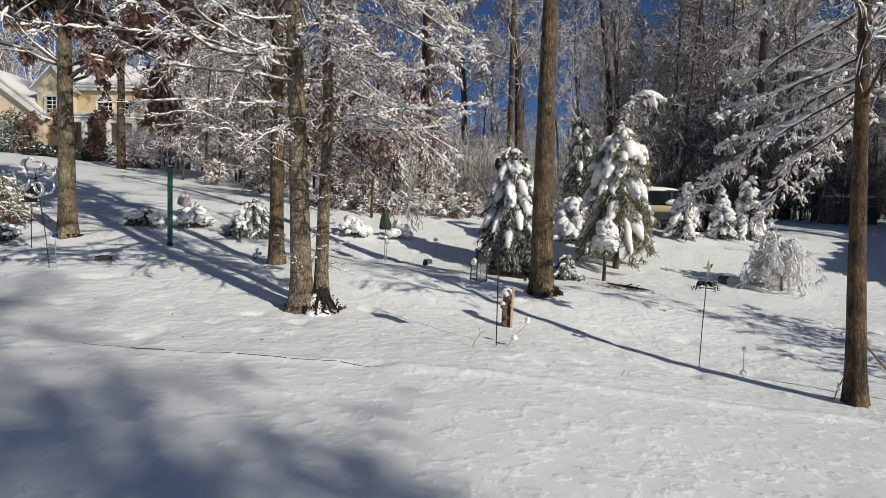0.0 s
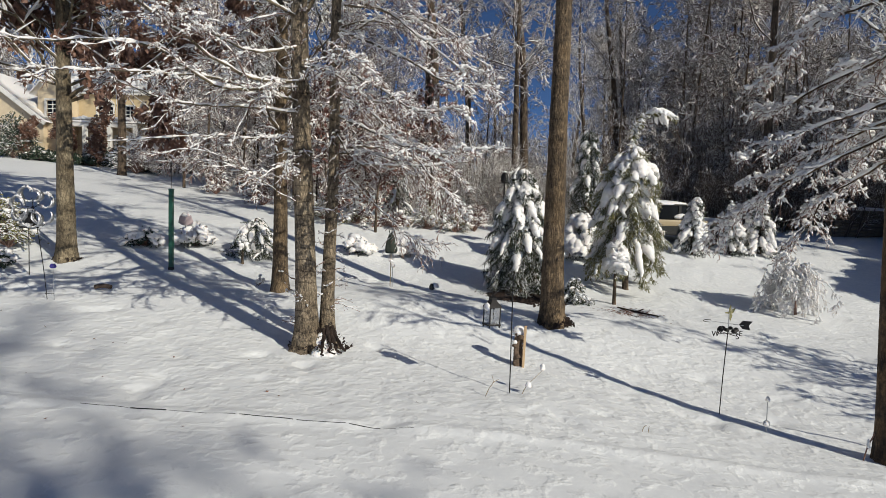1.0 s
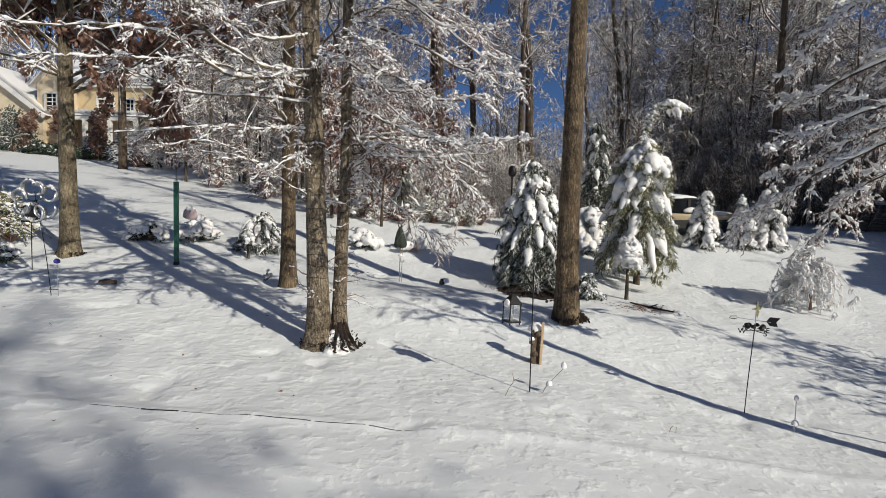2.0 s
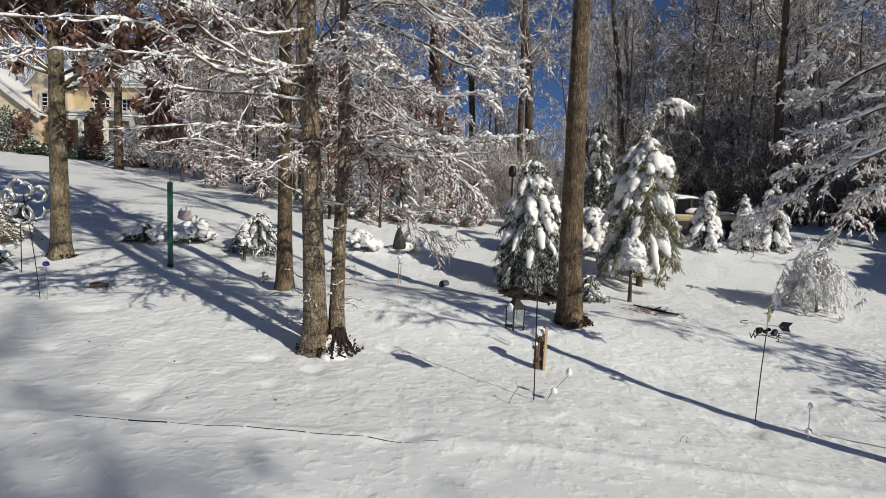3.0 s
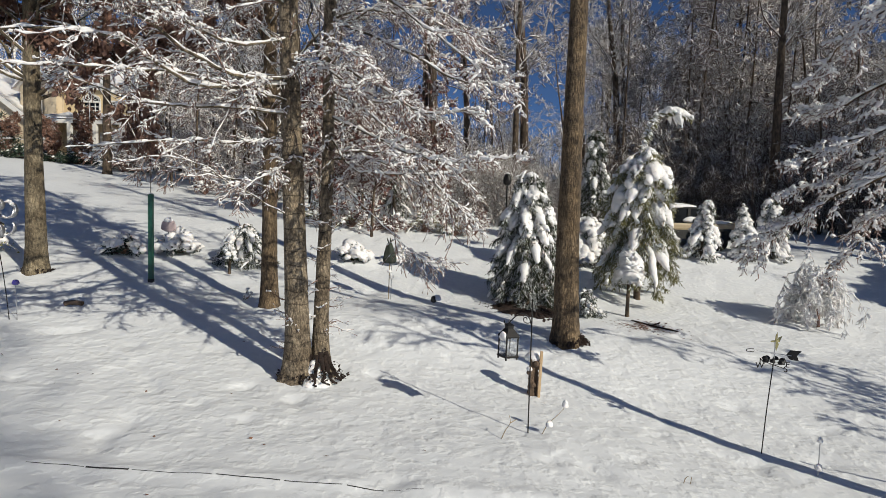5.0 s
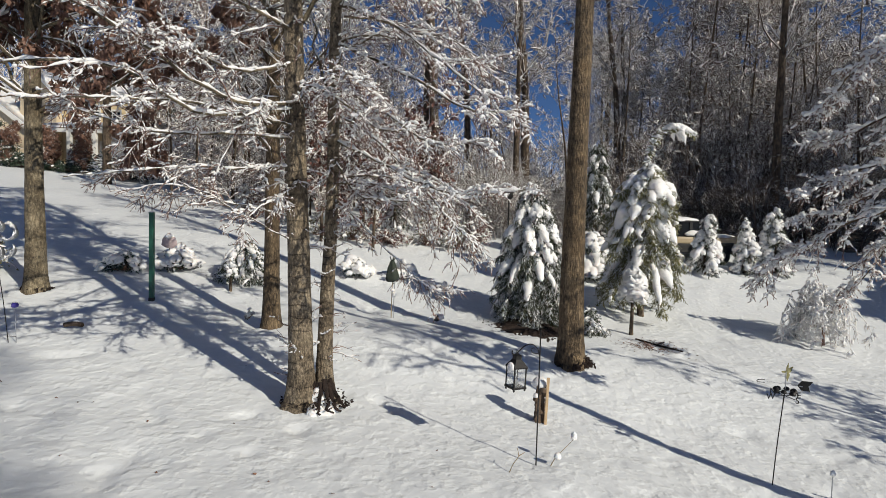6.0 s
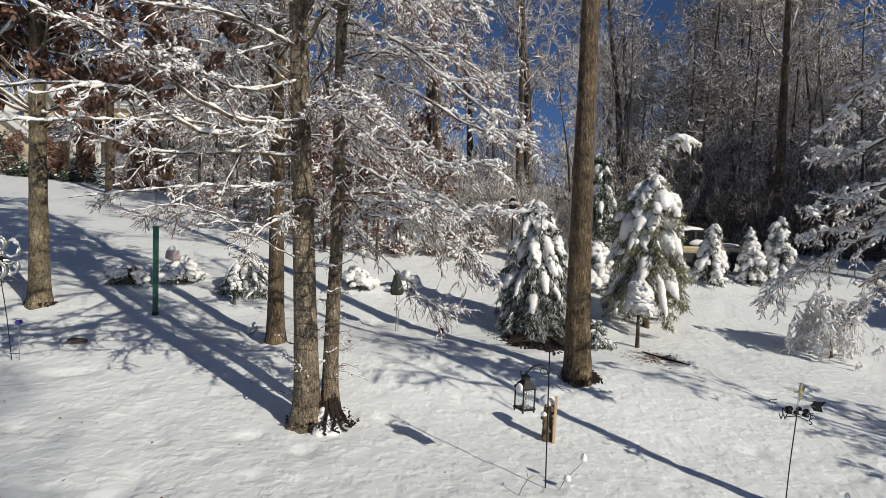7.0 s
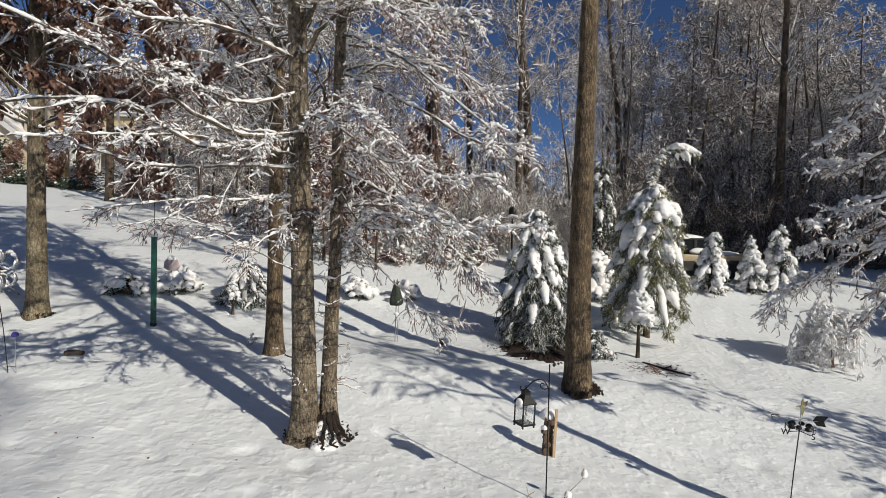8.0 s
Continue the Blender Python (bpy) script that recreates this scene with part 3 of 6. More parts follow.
# Darker, barer copy: the shade of the right-hand brush put into its colour.
FROST_SHADED = frosted_material("shaded_frosted_branch", (0.038, 0.026, 0.02), (0.12, 0.085, 0.065), 0.78, 1.0, (0.83, 0.80, 0.77))


def add_limb(rng, bark, snow, twig_soup, origin, pts, r0, shoots=17, shoot_len=0.66, twigs=11, twig_len=0.185, thick=0.0122, droop=0.3, n=22, flat=0.35, wob=0.085):
    P = (bezier(pts, n) - origin)[None]
    r0 *= 0.7
    jit = np.cumsum(rng.normal(0, 0.013, P.shape), axis=1)
    jit[:, 0] = 0
    P = P + jit
    R = (r0 * (1 - 0.72 * np.linspace(0, 1, n)))[None]
    bark.tubes(P, R, 7)
    snow_on(rng, snow, P, R, thick * 1.1, 6, 1.0, 1.0, 0.2)
    S, SR = grow(rng, P, R, int(shoots * 1.25), shoot_len, 42, droop, 9, 0.06, 1.0, flat, 0.05, wob=wob)
    twig_soup.tubes(S, np.maximum(SR, 0.0062), 4)
    snow_on(rng, snow, S, SR, thick * 1.12, 5, 0.97, 1.0, 0.22)
    T, TR = grow(rng, S, SR, twigs + 2, twig_len * 0.85, 50, droop, 5, 0.1, 1.0, flat + 0.2, 0.05, wob=wob * 1.3, rmin=0.003)
    twig_soup.tubes(T, np.maximum(TR, 0.0045), 3)
    snow_on(rng, snow, T, TR, thick * 1.05, 4, 0.88, 1.0, 0.3)
    D, DR = grow(rng, P, R, twigs + 8, twig_len * 1.2, 55, droop, 5, 0.03, 1.0, 0.6, 0.1, wob=wob * 1.3, rmin=0.003)
    twig_soup.tubes(D, np.maximum(DR, 0.005), 3)
    snow_on(rng, snow, D, DR, thick * 0.72, 4, 0.85)
    return S, T


def crown(rng, bark, snow, P, r, limbs, length, t0, flat=0.8, lift=0.5, thick=0.02, twigs=(7, 5), ratio=0.5):
    """Upper limbs that rise from the trunk, with two orders of twigs."""
    L, LR = grow(rng, P[None], r[None], limbs, length, 55, -0.1, 9, t0, 0.98, flat, lift, ratio, 0.07)
    bark.tubes(L, LR, 6)
    snow_on(rng, snow, L, LR, thick, 5, 0.8)
    S, SR = grow(rng, L, LR, twigs[0], length * 0.38, 48, 0.02, 6, 0.2, 1.0, 0.8, 0.2, 0.5)
    bark.tubes(S, SR, 3)
    snow_on(rng, snow, S, SR, thick, 4, 0.8)
    T, TR = grow(rng, S, SR, twigs[1], length * 0.17, 48, 0.05, 4, 0.15, 1.0, 0.8, 0.1, 0.6)
    bark.tubes(T, TR, 3)
    snow_on(rng, snow, T, TR, thick * 0.8, 3, 0.75)
    return L, S, T


def litter_shade_skirt(rng, parent, cx, cy, r, h, name="root_litter_shade", at=None):
    """A ragged ring of dark leaf litter that the snow leaves bare round the roots; painted shadow at the oak."""
    n, m = 72, 10
    a, s = np.meshgrid(np.linspace(0, 2 * np.pi, n, endpoint=False), np.linspace(0, 1, m), indexing="ij")
    edge = r * (1 + 0.07 * np.sin(a * 3 + 1) + 0.07 * np.sin(a * 7) + 0.09 * np.sin(a * 13 + 2) + 0.1 * np.sin(a * 23 + 4) + rng.normal(0, 0.06, (n, 1)))
    rad = edge * (0.3 + 0.75 * s)
    z = h * (1 - s) ** 1.3 - 0.05 * s ** 2 + 0.02 + rng.normal(0, 0.016, s.shape)
    lie = lambda x, y: 0 if at is None else terrain(at[0] + x, at[1] + y) + snow_relief(at[0] + x, at[1] + y) - H(*at)
    px, py = cx + rad * np.cos(a), cy + rad * np.sin(a) * 0.85
    V = np.stack([px, py, z + lie(px, py)], -1).reshape(-1, 3)
    i, j = np.meshgrid(np.arange(n), np.arange(m - 1), indexing="ij")
    i2 = (i + 1) % n
    F = np.stack([i * m + j, i * m + j + 1, i2 * m + j + 1, i2 * m + j], -1).reshape(-1, 4)
    ob = mesh_object(name, V, [F], WOODY, parent, "dark bare roots and wet leaf litter, painted shade at the oak", False)
    lv = Soup()
    k = 160
    q, d = rng.uniform(0, 6.28, k), r * rng.uniform(0.55, 1.2, k)
    px, py = cx + d * np.cos(q), cy + d * np.sin(q) * 0.85
    C = np.stack([px, py, lie(px, py) + h * np.clip(1 - d / r, 0, 1) + 0.03 + rng.uniform(0, 0.03, k)], -1)
    D = unit(rng.normal(size=(k, 3)) * (1, 1, 0.5))
    lv.cards(C, D, unit(np.cross(D, rng.normal(size=(k, 3)))), 0.07 * rng.uniform(0.6, 1.3, k), 0.025 * rng.uniform(0.6, 1.3, k))
    tagged(lv.build("fallen_leaves", WOODY, parent, "wet dark leaves round the roots", False), kind="stuff")
    return ob


def root_flare(rng, parent, cx, cy, angles, reach, top, r0):
    """Dark bare roots that run out from the trunk and dive under the snow, with bits of litter between."""
    n = 12
    u = np.linspace(0, 1, n)
    for a in angles:
        L = reach * rng.uniform(0.8, 1.15)
        bend = np.cumsum(rng.normal(0, 0.05, n))
        P = np.stack([cx + np.cos(a + bend) * (0.12 + L * u), cy + np.sin(a + bend) * (0.12 + L * u) * 0.85, top * rng.uniform(0.8, 1.15) * (1 - u) ** 1.6 - 0.03 * u + 0.015], -1)
        q = Soup()
        q.tubes(P[None], (r0 * (1.15 - 0.75 * u) * np.clip(rng.normal(1, 0.18, n), 0.6, 1.5))[None], 8)
        q.build("root", WOODY, parent, "dark bare root", False)
    lv = Soup()
    k = 150
    a, d = rng.choice(np.asarray(angles), k) + rng.normal(0, 0.2, k), 0.1 + reach * np.sqrt(rng.random(k)) * 1.12
    C = np.stack([cx + d * np.cos(a), cy + d * np.sin(a) * 0.85, top * np.clip(1 - (d - 0.12) / reach, 0, 1) ** 1.6 + 0.045 + rng.uniform(0, 0.03, k)], -1)
    D = unit(rng.normal(size=(k, 3)) * (1, 1, 0.6))
    lv.cards(C, D, unit(np.cross(D, rng.normal(size=(k, 3)))), 0.05 * rng.uniform(0.6, 1.4, k), 0.02 * rng.uniform(0.6, 1.3, k))
    tagged(lv.build("fallen_leaves", WOODY, parent, "wet dark leaves round the roots", False), kind="stuff")


def leaves_on(rng, T, per, size, hang=0.5, bunch=0.0):
    """Dead leaves that hang in tufts along twigs; bunch: the share of twigs that keep them."""
    if bunch:
        T = T[rng.random(len(T)) < bunch]
    K, N = T.shape[:2]
    n = K * per
    k = rng.integers(0, K, n)
    u = rng.uniform(0.2, 1, n) * (N - 1.001)
    i = u.astype(int)
    C = T[k, i] + (T[k, i + 1] - T[k, i]) * (u - i)[:, None] + rng.normal(0, size * 0.4, (n, 3)) * (1, 1, 1.5) - (0, 0, size * 0.5 * hang)
    D = unit(rng.normal(size=(n, 3)) * (1, 1, 0.6) + (0, 0, -hang))
    W = unit(np.cross(D, rng.normal(size=(n, 3))))
    return C, D, W, size * rng.uniform(0.6, 1.3, n), size * rng.uniform(0.25, 0.42, n)


def twin_tree():
    rng = np.random.default_rng(21)
    o = np.array((-2.2, 9.05, H(-2.2, 9.05)))
    t = thing("twin_tree", o[0], o[1], "two-stemmed grey oak with snow-laden low branches and bare dark root flare", "tree", z=o[2])
    left = [(-2.36, 8.97, 0.2), (-2.38, 8.97, 0.9), (-2.47, 8.98, 3.0), (-2.6, 9.0, 6.5), (-2.8, 9.1, 11), (-2.9, 9.2, 16)]
    right = [(-2.06, 9.15, 0.2), (-2.09, 9.18, 0.9), (-2.07, 9.2, 2.0), (-2.03, 9.2, 3.2), (-2.0, 9.2, 6.5), (-1.7, 9.3, 11), (-1.5, 9.4, 15)]
    _, PL, RL = trunk_mesh(rng, "trunk", np.array(left) - o, 0.2, 0.07, BARK, t, 1.7, 0.55, 90, 30, 0.025)
    _, PR, RR = trunk_mesh(rng, "trunk", np.array(right) - o, 0.128, 0.05, BARK, t, 1.95, 0.55, 90, 28, 0.03)
    bark, snow, twig = Soup(), Soup(), Soup()
    limb = lambda pts, r, **k: add_limb(rng, bark, snow, twig, o, pts, r, **k)
    limb([(-2.49, 9.0, 4.65), (-2.94, 7.8, 4.37), (-3.51, 7.0, 4.7), (-3.87, 6.2, 4.91), (-4.4, 5.4, 5.1)], 0.038, shoots=15)
    limb([(-2.49, 9.0, 4.54), (-3.15, 7.6, 4.16), (-3.85, 6.9, 4.52), (-4.69, 6.3, 4.4), (-5.3, 5.9, 4.4)], 0.036, shoots=15)
    limb([(-2.52, 9.0, 4.11), (-3.29, 8.0, 3.97), (-3.85, 7.3, 3.88), (-4.23, 6.8, 3.93)], 0.03, shoots=9, shoot_len=0.5)
    limb([(-2.55, 9.0, 5.6), (-3.17, 8.0, 5.6), (-3.64, 7.0, 5.38), (-3.69, 6.0, 5.4)], 0.034, shoots=12)
    limb([(-2.5, 9.0, 4.3), (-3.1, 7.9, 4.3), (-3.7, 7.1, 4.3), (-4.6, 6.5, 4.15)], 0.03, shoots=11)
    limb([(-2.5, 9.0, 3.75), (-3.2, 8.4, 3.62), (-3.9, 7.9, 3.55), (-4.7, 7.5, 3.4)], 0.024, shoots=12, shoot_len=0.5)
    limb([(-2.5, 9.0, 3.0), (-3.1, 8.7, 3.15), (-3.7, 8.4, 3.3), (-4.4, 8.2, 3.25)], 0.016, shoots=9, shoot_len=0.5, thick=0.009)
    limb([(-2.5, 9.0, 2.61), (-3.04, 8.3, 3.01), (-3.53, 7.8, 3.31), (-4.2, 7.5, 3.25)], 0.014, shoots=7, shoot_len=0.5, thick=0.008, twigs=4)
    limb([(-2.5, 9.0, 4.9), (-1.85, 8.3, 4.54), (-1.22, 7.9, 4.07), (-0.74, 7.7, 3.99)], 0.03)
    limb([(-2.47, 9.0, 3.48), (-2.65, 8.2, 3.09), (-2.82, 7.9, 2.82)], 0.016, shoots=7, shoot_len=0.45, thick=0.012)
    limb([(-2.56, 9.0, 6.3), (-1.72, 8.2, 6.27), (-1.1, 7.6, 5.76), (-0.7, 7.3, 5.4)], 0.03)
    limb([(-2.54, 9.0, 5.21), (-2.89, 8.0, 4.73), (-3.2, 7.2, 4.77), (-3.4, 6.9, 4.73)], 0.03)
    limb([(-2.01, 9.2, 5.52), (-1.0, 8.4, 4.87), (-0.09, 7.8, 4.32), (0.48, 7.4, 4.24)], 0.032, shoots=14, thick=0.0145)
    limb([(-2.01, 9.2, 4.15), (-1.2, 8.5, 3.71), (-0.47, 7.2, 3.31), (0.33, 6.9, 3.38)], 0.028, shoots=12, thick=0.0145)
    limb([(-2.04, 9.2, 3.9), (-1.53, 8.8, 3.34), (-0.82, 8.4, 3.2), (0.34, 8.3, 3.27)], 0.026, shoots=12, droop=0.4, thick=0.0145)
    limb([(-2.04, 9.2, 3.42), (-1.44, 8.8, 2.84), (-0.87, 8.4, 2.32), (-0.36, 8.2, 2.11)], 0.018, shoots=9, shoot_len=0.5, thick=0.013, droop=0.4)
    limb([(-2.02, 9.2, 4.55), (-1.14, 8.6, 3.95), (-0.38, 8.0, 3.08), (0.1, 7.9, 2.58)], 0.024, shoots=13, droop=0.45, thick=0.0145)
    limb([(-2.01, 9.2, 6.08), (-1.16, 8.4, 5.59), (-0.44, 7.6, 4.95), (0.11, 7.2, 4.4)], 0.03, shoots=13, thick=0.0145)
    limb([(-2.01, 9.2, 6.48), (-1.33, 8.5, 6.35), (-0.59, 8.0, 6.01), (-0.07, 7.6, 5.72)], 0.03, thick=0.0145)
    limb([(-2.02, 9.2, 4.96), (-1.24, 8.0, 4.36), (-0.67, 7.4, 3.96), (-0.2, 7.0, 3.92)], 0.028, thick=0.0145)
    # branches on the far side
    for k in range(22):
        a, z = k * 2.4 + rng.normal(0, 0.3), rng.uniform(3.4, 9.5)
        right_side = math.cos(a) > 0
        b = np.array((-2.0 if right_side else -2.55, 9.2 if right_side else 9.0, z))
        d = np.array((math.cos(a), math.sin(a), 0)) * rng.uniform(0.7, 1.3)
        if z < 4.2 and d[1] < -0.5 or z < 8 and d[0] < -0.2 and d[1] < 0.6:
            continue
        limb([b, b + d * 0.8 + (0, 0, 0.05), b + d * 1.7 - (0, 0, 0.12), b + d * 2.5 - (0, 0, 0.5)], 0.026, shoots=13)
    for P, r in ((PL, RL), (PR, RR)):
        E, ER = grow(rng, P[None], r[None], 34, 0.42, 62, 0.2, 7, 0.17, 0.6, 0.5, 0.0, 0.1, 0.1, 0.004)
        twig.tubes(E, ER, 4)
        snow_on(rng, snow, E, ER, 0.011, 5, 0.8)
        Q, QR = grow(rng, E, ER, 5, 0.16, 50, 0.2, 5, 0.2, 1.0, 0.5, 0.0, 0.8, 0.12, 0.003)
        twig.tubes(Q, QR, 3)
        snow_on(rng, snow, Q, QR, 0.01, 4, 0.8)
    crown(rng, bark, snow, PL, RL, 20, 3.0, 0.55, ratio=0.3)
    crown(rng, bark, snow, PR, RR, 18, 2.8, 0.55, ratio=0.3)
    bark.build("limb", BARK_SMOOTH, t)
    twig.build("twig", TWIG, t)
    snow.build("snow", SNOW_CAP, t, "snow lying along every branch")
    root_flare(rng, t, -0.1, -0.04, (3.2, 3.8, 4.4, 4.9), 0.24, 0.16, 0.03)
    root_flare(rng, t, 0.1, -0.02, (4.2, 4.7, 5.2, 5.7, 6.1), 0.32, 0.36, 0.034)
    blob("snow_mound", (0.13, -0.1, -0.06), (0.25, 0.28, 0.16), SNOW_CAP, t, 21, "snow banked up between the roots", 0.3)
    blob("snow_mound", (0.08, -0.1, 0.08), (0.13, 0.17, 0.2), SNOW_CAP, t, 23, "snow banked up between the stems", 0.4)
    return t


def plain_tree(name, label, path, r0, r1, seed, mat, limbs, length, t0, low=(), flare=1.45, leaves=0, lift=0.5):
    rng = np.random.default_rng(seed)
    o = np.array((path[0][0], path[0][1], H(path[0][0], path[0][1])))
    t = thing(name, o[0], o[1], label, "tree", z=o[2])
    P0 = np.array(path) - o
    P0[0, 2] = -0.15
    _, P, r = trunk_mesh(rng, "trunk", P0, r0, r1, mat, t, flare, 0.6, 80, 26, 0.028)
    bark, snow, twig = Soup(), Soup(), Soup()
    if limbs:
        L, S, T = crown(rng, bark, snow, P, r, limbs, length, t0, lift=lift, ratio=0.26)
        if leaves:
            lv = Soup()
            lv.cards(*leaves_on(rng, T[(T[:, 0, 2] < 12) & (T[:, 0, 2] > 3.5 - 0.35 * T[:, 0, 0])], leaves * 2, 0.15, 1.7, 0.5))
            bunch = T[(T[:, 0, 2] < 8) & (rng.random(len(T)) < 0.4)]
            lobe(rng, snow, bunch, np.clip(rng.normal(0.035, 0.014, bunch.shape[:2]), 0.01, 0.07), 6)
            tagged(lv.build("leaf", LEAF, t, "curled brown dead leaves", False), kind="stuff")
    for pts, rad, kw in low:
        S, T = add_limb(rng, bark, snow, twig, o, pts, rad, **kw)
        if leaves:
            hung = Soup()
            hung.cards(*leaves_on(rng, T, 10, 0.15, 1.9, 0.5))
            tagged(hung.build("leaf", LEAF, t, "curled brown dead leaves", False), kind="stuff")
    bark.build("limb", mat, t)
    if len(low):
        tagged(twig.build("twig", TWIG, t), kind="stuff")
    tagged(snow.build("snow", SNOW_CAP, t, "snow lying along the branches"), kind="stuff")
    return t, rng


twin_tree()
# Uses the darker bark so that the trunk's shaded side is in its colour.
plain_tree("back_tree", "straight brown trunk standing behind the twin oak, shade in its dark bark", [(-3.72, 11.9, 0.5), (-3.73, 11.9, 3), (-3.74, 11.9, 7.5), (-3.8, 12, 15)], 0.168, 0.08, 31, BARK_TALL, 24, 2.4, 0.42, lift=0.1)
big, brng = plain_tree("tall_tree", "tall straight oak with ridged brown bark beside the snowy conifers", [(2.1, 11.4, 0.1), (2.09, 11.4, 3), (2.13, 11.4, 7.6), (2.3, 11.4, 17)], 0.25, 0.11, 32, BARK_TALL, 22, 3.4, 0.72)
litter_shade_skirt(brng, big, 0.05, 0.0, 0.36, 0.3)
oak, orng = plain_tree("oak_tree", "oak keeping its brown dead leaves under snow", [(-9.05, 12.85, 1.2), (-9.05, 12.85, 3), (-9.09, 12.85, 6.8), (-9.1, 12.85, 14)], 0.212, 0.1, 33, BARK_SMOOTH, 48, 4.5, 0.52, (
    ([(-9.05, 12.85, 6.7), (-8.1, 12.9, 6.5), (-7.3, 13.0, 5.8), (-6.85, 13.1, 5.1), (-6.65, 13.1, 4.5)], 0.04, {}),
    ([(-9.05, 12.85, 8.6), (-7.5, 12.5, 8.4), (-6.0, 12.3, 7.9), (-4.8, 12.2, 7.2), (-4.3, 12.2, 6.7)], 0.045, {}),
), leaves=28, lift=0.15)
# No litter lies here: the dark ring paints the shadow at the oak's foot.
litter_shade_skirt(orng, oak, 0.0, 0.0, 0.27, 0.16)
kw = dict(shoots=19, shoot_len=0.42, twigs=9, twig_len=0.17, thick=0.021, droop=0.35, wob=0.13, flat=0.45)
plain_tree("maple_tree", "slim brown-barked tree with heavily snowed drooping branches", [(5.37, 6.84, -0.5), (5.3, 6.84, 1.0), (5.27, 6.86, 2.4), (5.25, 6.9, 4.7), (5.2, 7.0, 11)], 0.12, 0.05, 34, BARK_MAPLE, 12, 2.4, 0.5, (
    ([(5.36, 7.0, 4.7), (4.89, 8.0, 4.38), (4.73, 8.4, 4.22), (4.6, 8.6, 4.3)], 0.03, kw),
    ([(5.36, 7.0, 4.1), (4.75, 7.8, 3.81), (4.3, 7.95, 3.62), (4.05, 8.05, 3.5)], 0.03, kw),
    ([(5.38, 7.0, 3.7), (4.77, 7.8, 3.27), (4.56, 8.2, 2.98), (4.34, 8.6, 2.65), (3.94, 8.8, 2.34)], 0.026, kw),
    ([(5.38, 7.0, 3.9), (4.93, 8.0, 3.48), (4.77, 8.4, 3.27), (4.5, 8.6, 3.15)], 0.026, kw),
    ([(5.38, 7.0, 3.4), (5.18, 8.0, 2.93), (5.1, 8.4, 2.46), (4.9, 8.6, 1.97)], 0.024, kw),
    ([(5.35, 7.0, 5.4), (4.73, 7.6, 5.21), (4.51, 7.8, 5.0), (4.35, 8.1, 4.59)], 0.03, kw),
    ([(5.38, 7.0, 3.8), (5.9, 8.0, 3.6), (6.3, 8.8, 3.2), (6.6, 9.6, 2.7)], 0.028, kw),
    ([(5.38, 7.0, 4.6), (5.9, 7.9, 4.6), (6.4, 8.8, 4.3), (6.7, 9.6, 3.9)], 0.028, kw),
))


# ---- woods ----
def bare_tree_meshes(seed, height, r0, limbs, length, t0, twigs, leaves=0.0, leaf_mat=None, size=0.16, spread=58, lift=0.4, fleck=0.017, frost=None):
    """A leafless tree with frosted twigs, built at the origin."""
    rng = np.random.default_rng(seed)
    t = thing("bare_tree", 0, 0, "tall bare woodland tree with frosted snowy twigs", "tree", "woodland trees", z=0)
    lean = rng.normal(0, 0.4, 2)
    path = [(0, 0, -0.3), (lean[0] * 0.2, lean[1] * 0.2, height * 0.35), (lean[0], lean[1], height * 0.7), (lean[0] * 1.4, lean[1], height)]
    _, P, r = trunk_mesh(rng, "trunk", path, r0, r0 * 0.18, BARK_FAR, t, 1.35, 0.5, 24, 10, 0.03)
    s = Soup()
    L, LR = grow(rng, P[None], r[None], limbs, length, spread, -0.1, 7, t0, 0.98, 0.8, lift, 0.3, 0.09, 0.008)
    s.tubes(L, np.maximum(LR, 0.014), 4)
    S, SR = grow(rng, L, LR, twigs[0], length * 0.36, 52, 0.0, 5, 0.12, 1.0, 0.9, 0.2, 0.6, 0.1, 0.008)
    s.tubes(S, np.maximum(SR, 0.011), 3)
    T, TR = grow(rng, S, SR, twigs[1] + 2, length * 0.09, 60, 0.06, 3, 0.05, 1.0, 0.9, 0.1, 0.7, 0.22, 0.008)
    s.tubes(T, np.maximum(TR, fleck) * np.clip(np.exp(rng.normal(0, 0.55, (len(T), 1))), 0.4, 3.2), 3)
    s.build("crown", frost or FROST, t)
    if leaves:
        lv = Soup()
        sel = T[(rng.random(len(T)) < leaves)]
        lv.cards(*leaves_on(rng, sel, 4, size, 0.7))
        lv.build("leaf", leaf_mat or LEAF_RED, t, "withered red-brown leaves", False)
    return t


def thicket(seed, mat):
    """Dense leafless brush of many thin frosted stems."""
    rng = np.random.default_rng(seed)
    t = thing("brush_thicket", 0, 0, "tangled bare brush with snow-dusted twigs at the woods' edge", "brush", "brush at the woods", z=0)
    k, n = 17, 7
    a, r = rng.uniform(0, 6.28, k), rng.uniform(0, 1.3, k)
    hgt = rng.uniform(1.6, 4.0, k)
    s = np.linspace(0, 1, n)[None]
    P = np.empty((k, n, 3))
    P[..., 0] = (np.cos(a) * r)[:, None] * (0.6 + 0.9 * s)
    P[..., 1] = (np.sin(a) * r)[:, None] * (0.6 + 0.9 * s)
    P[..., 2] = hgt[:, None] * (s - 0.18 * s ** 3) - 0.1
    P += np.cumsum(rng.normal(0, 0.05, P.shape), axis=1)
    R = np.linspace(0.02, 0.008, n)[None] * np.ones((k, 1))
    q = Soup()
    q.tubes(P, R, 4)
    S, SR = grow(rng, P, R, 9, 0.95, 48, 0.05, 4, 0.12, 1.0, 0.8, 0.1, 0.7)
    q.tubes(S, np.maximum(SR, 0.009), 3)
    T, TR = grow(rng, S, SR, 5, 0.42, 48, 0.08, 2, 0.1, 1.0, 0.8, 0.0, 0.8)
    q.tubes(T, np.maximum(TR, 0.009), 3)
    q.build("brush", mat, t)
    return t


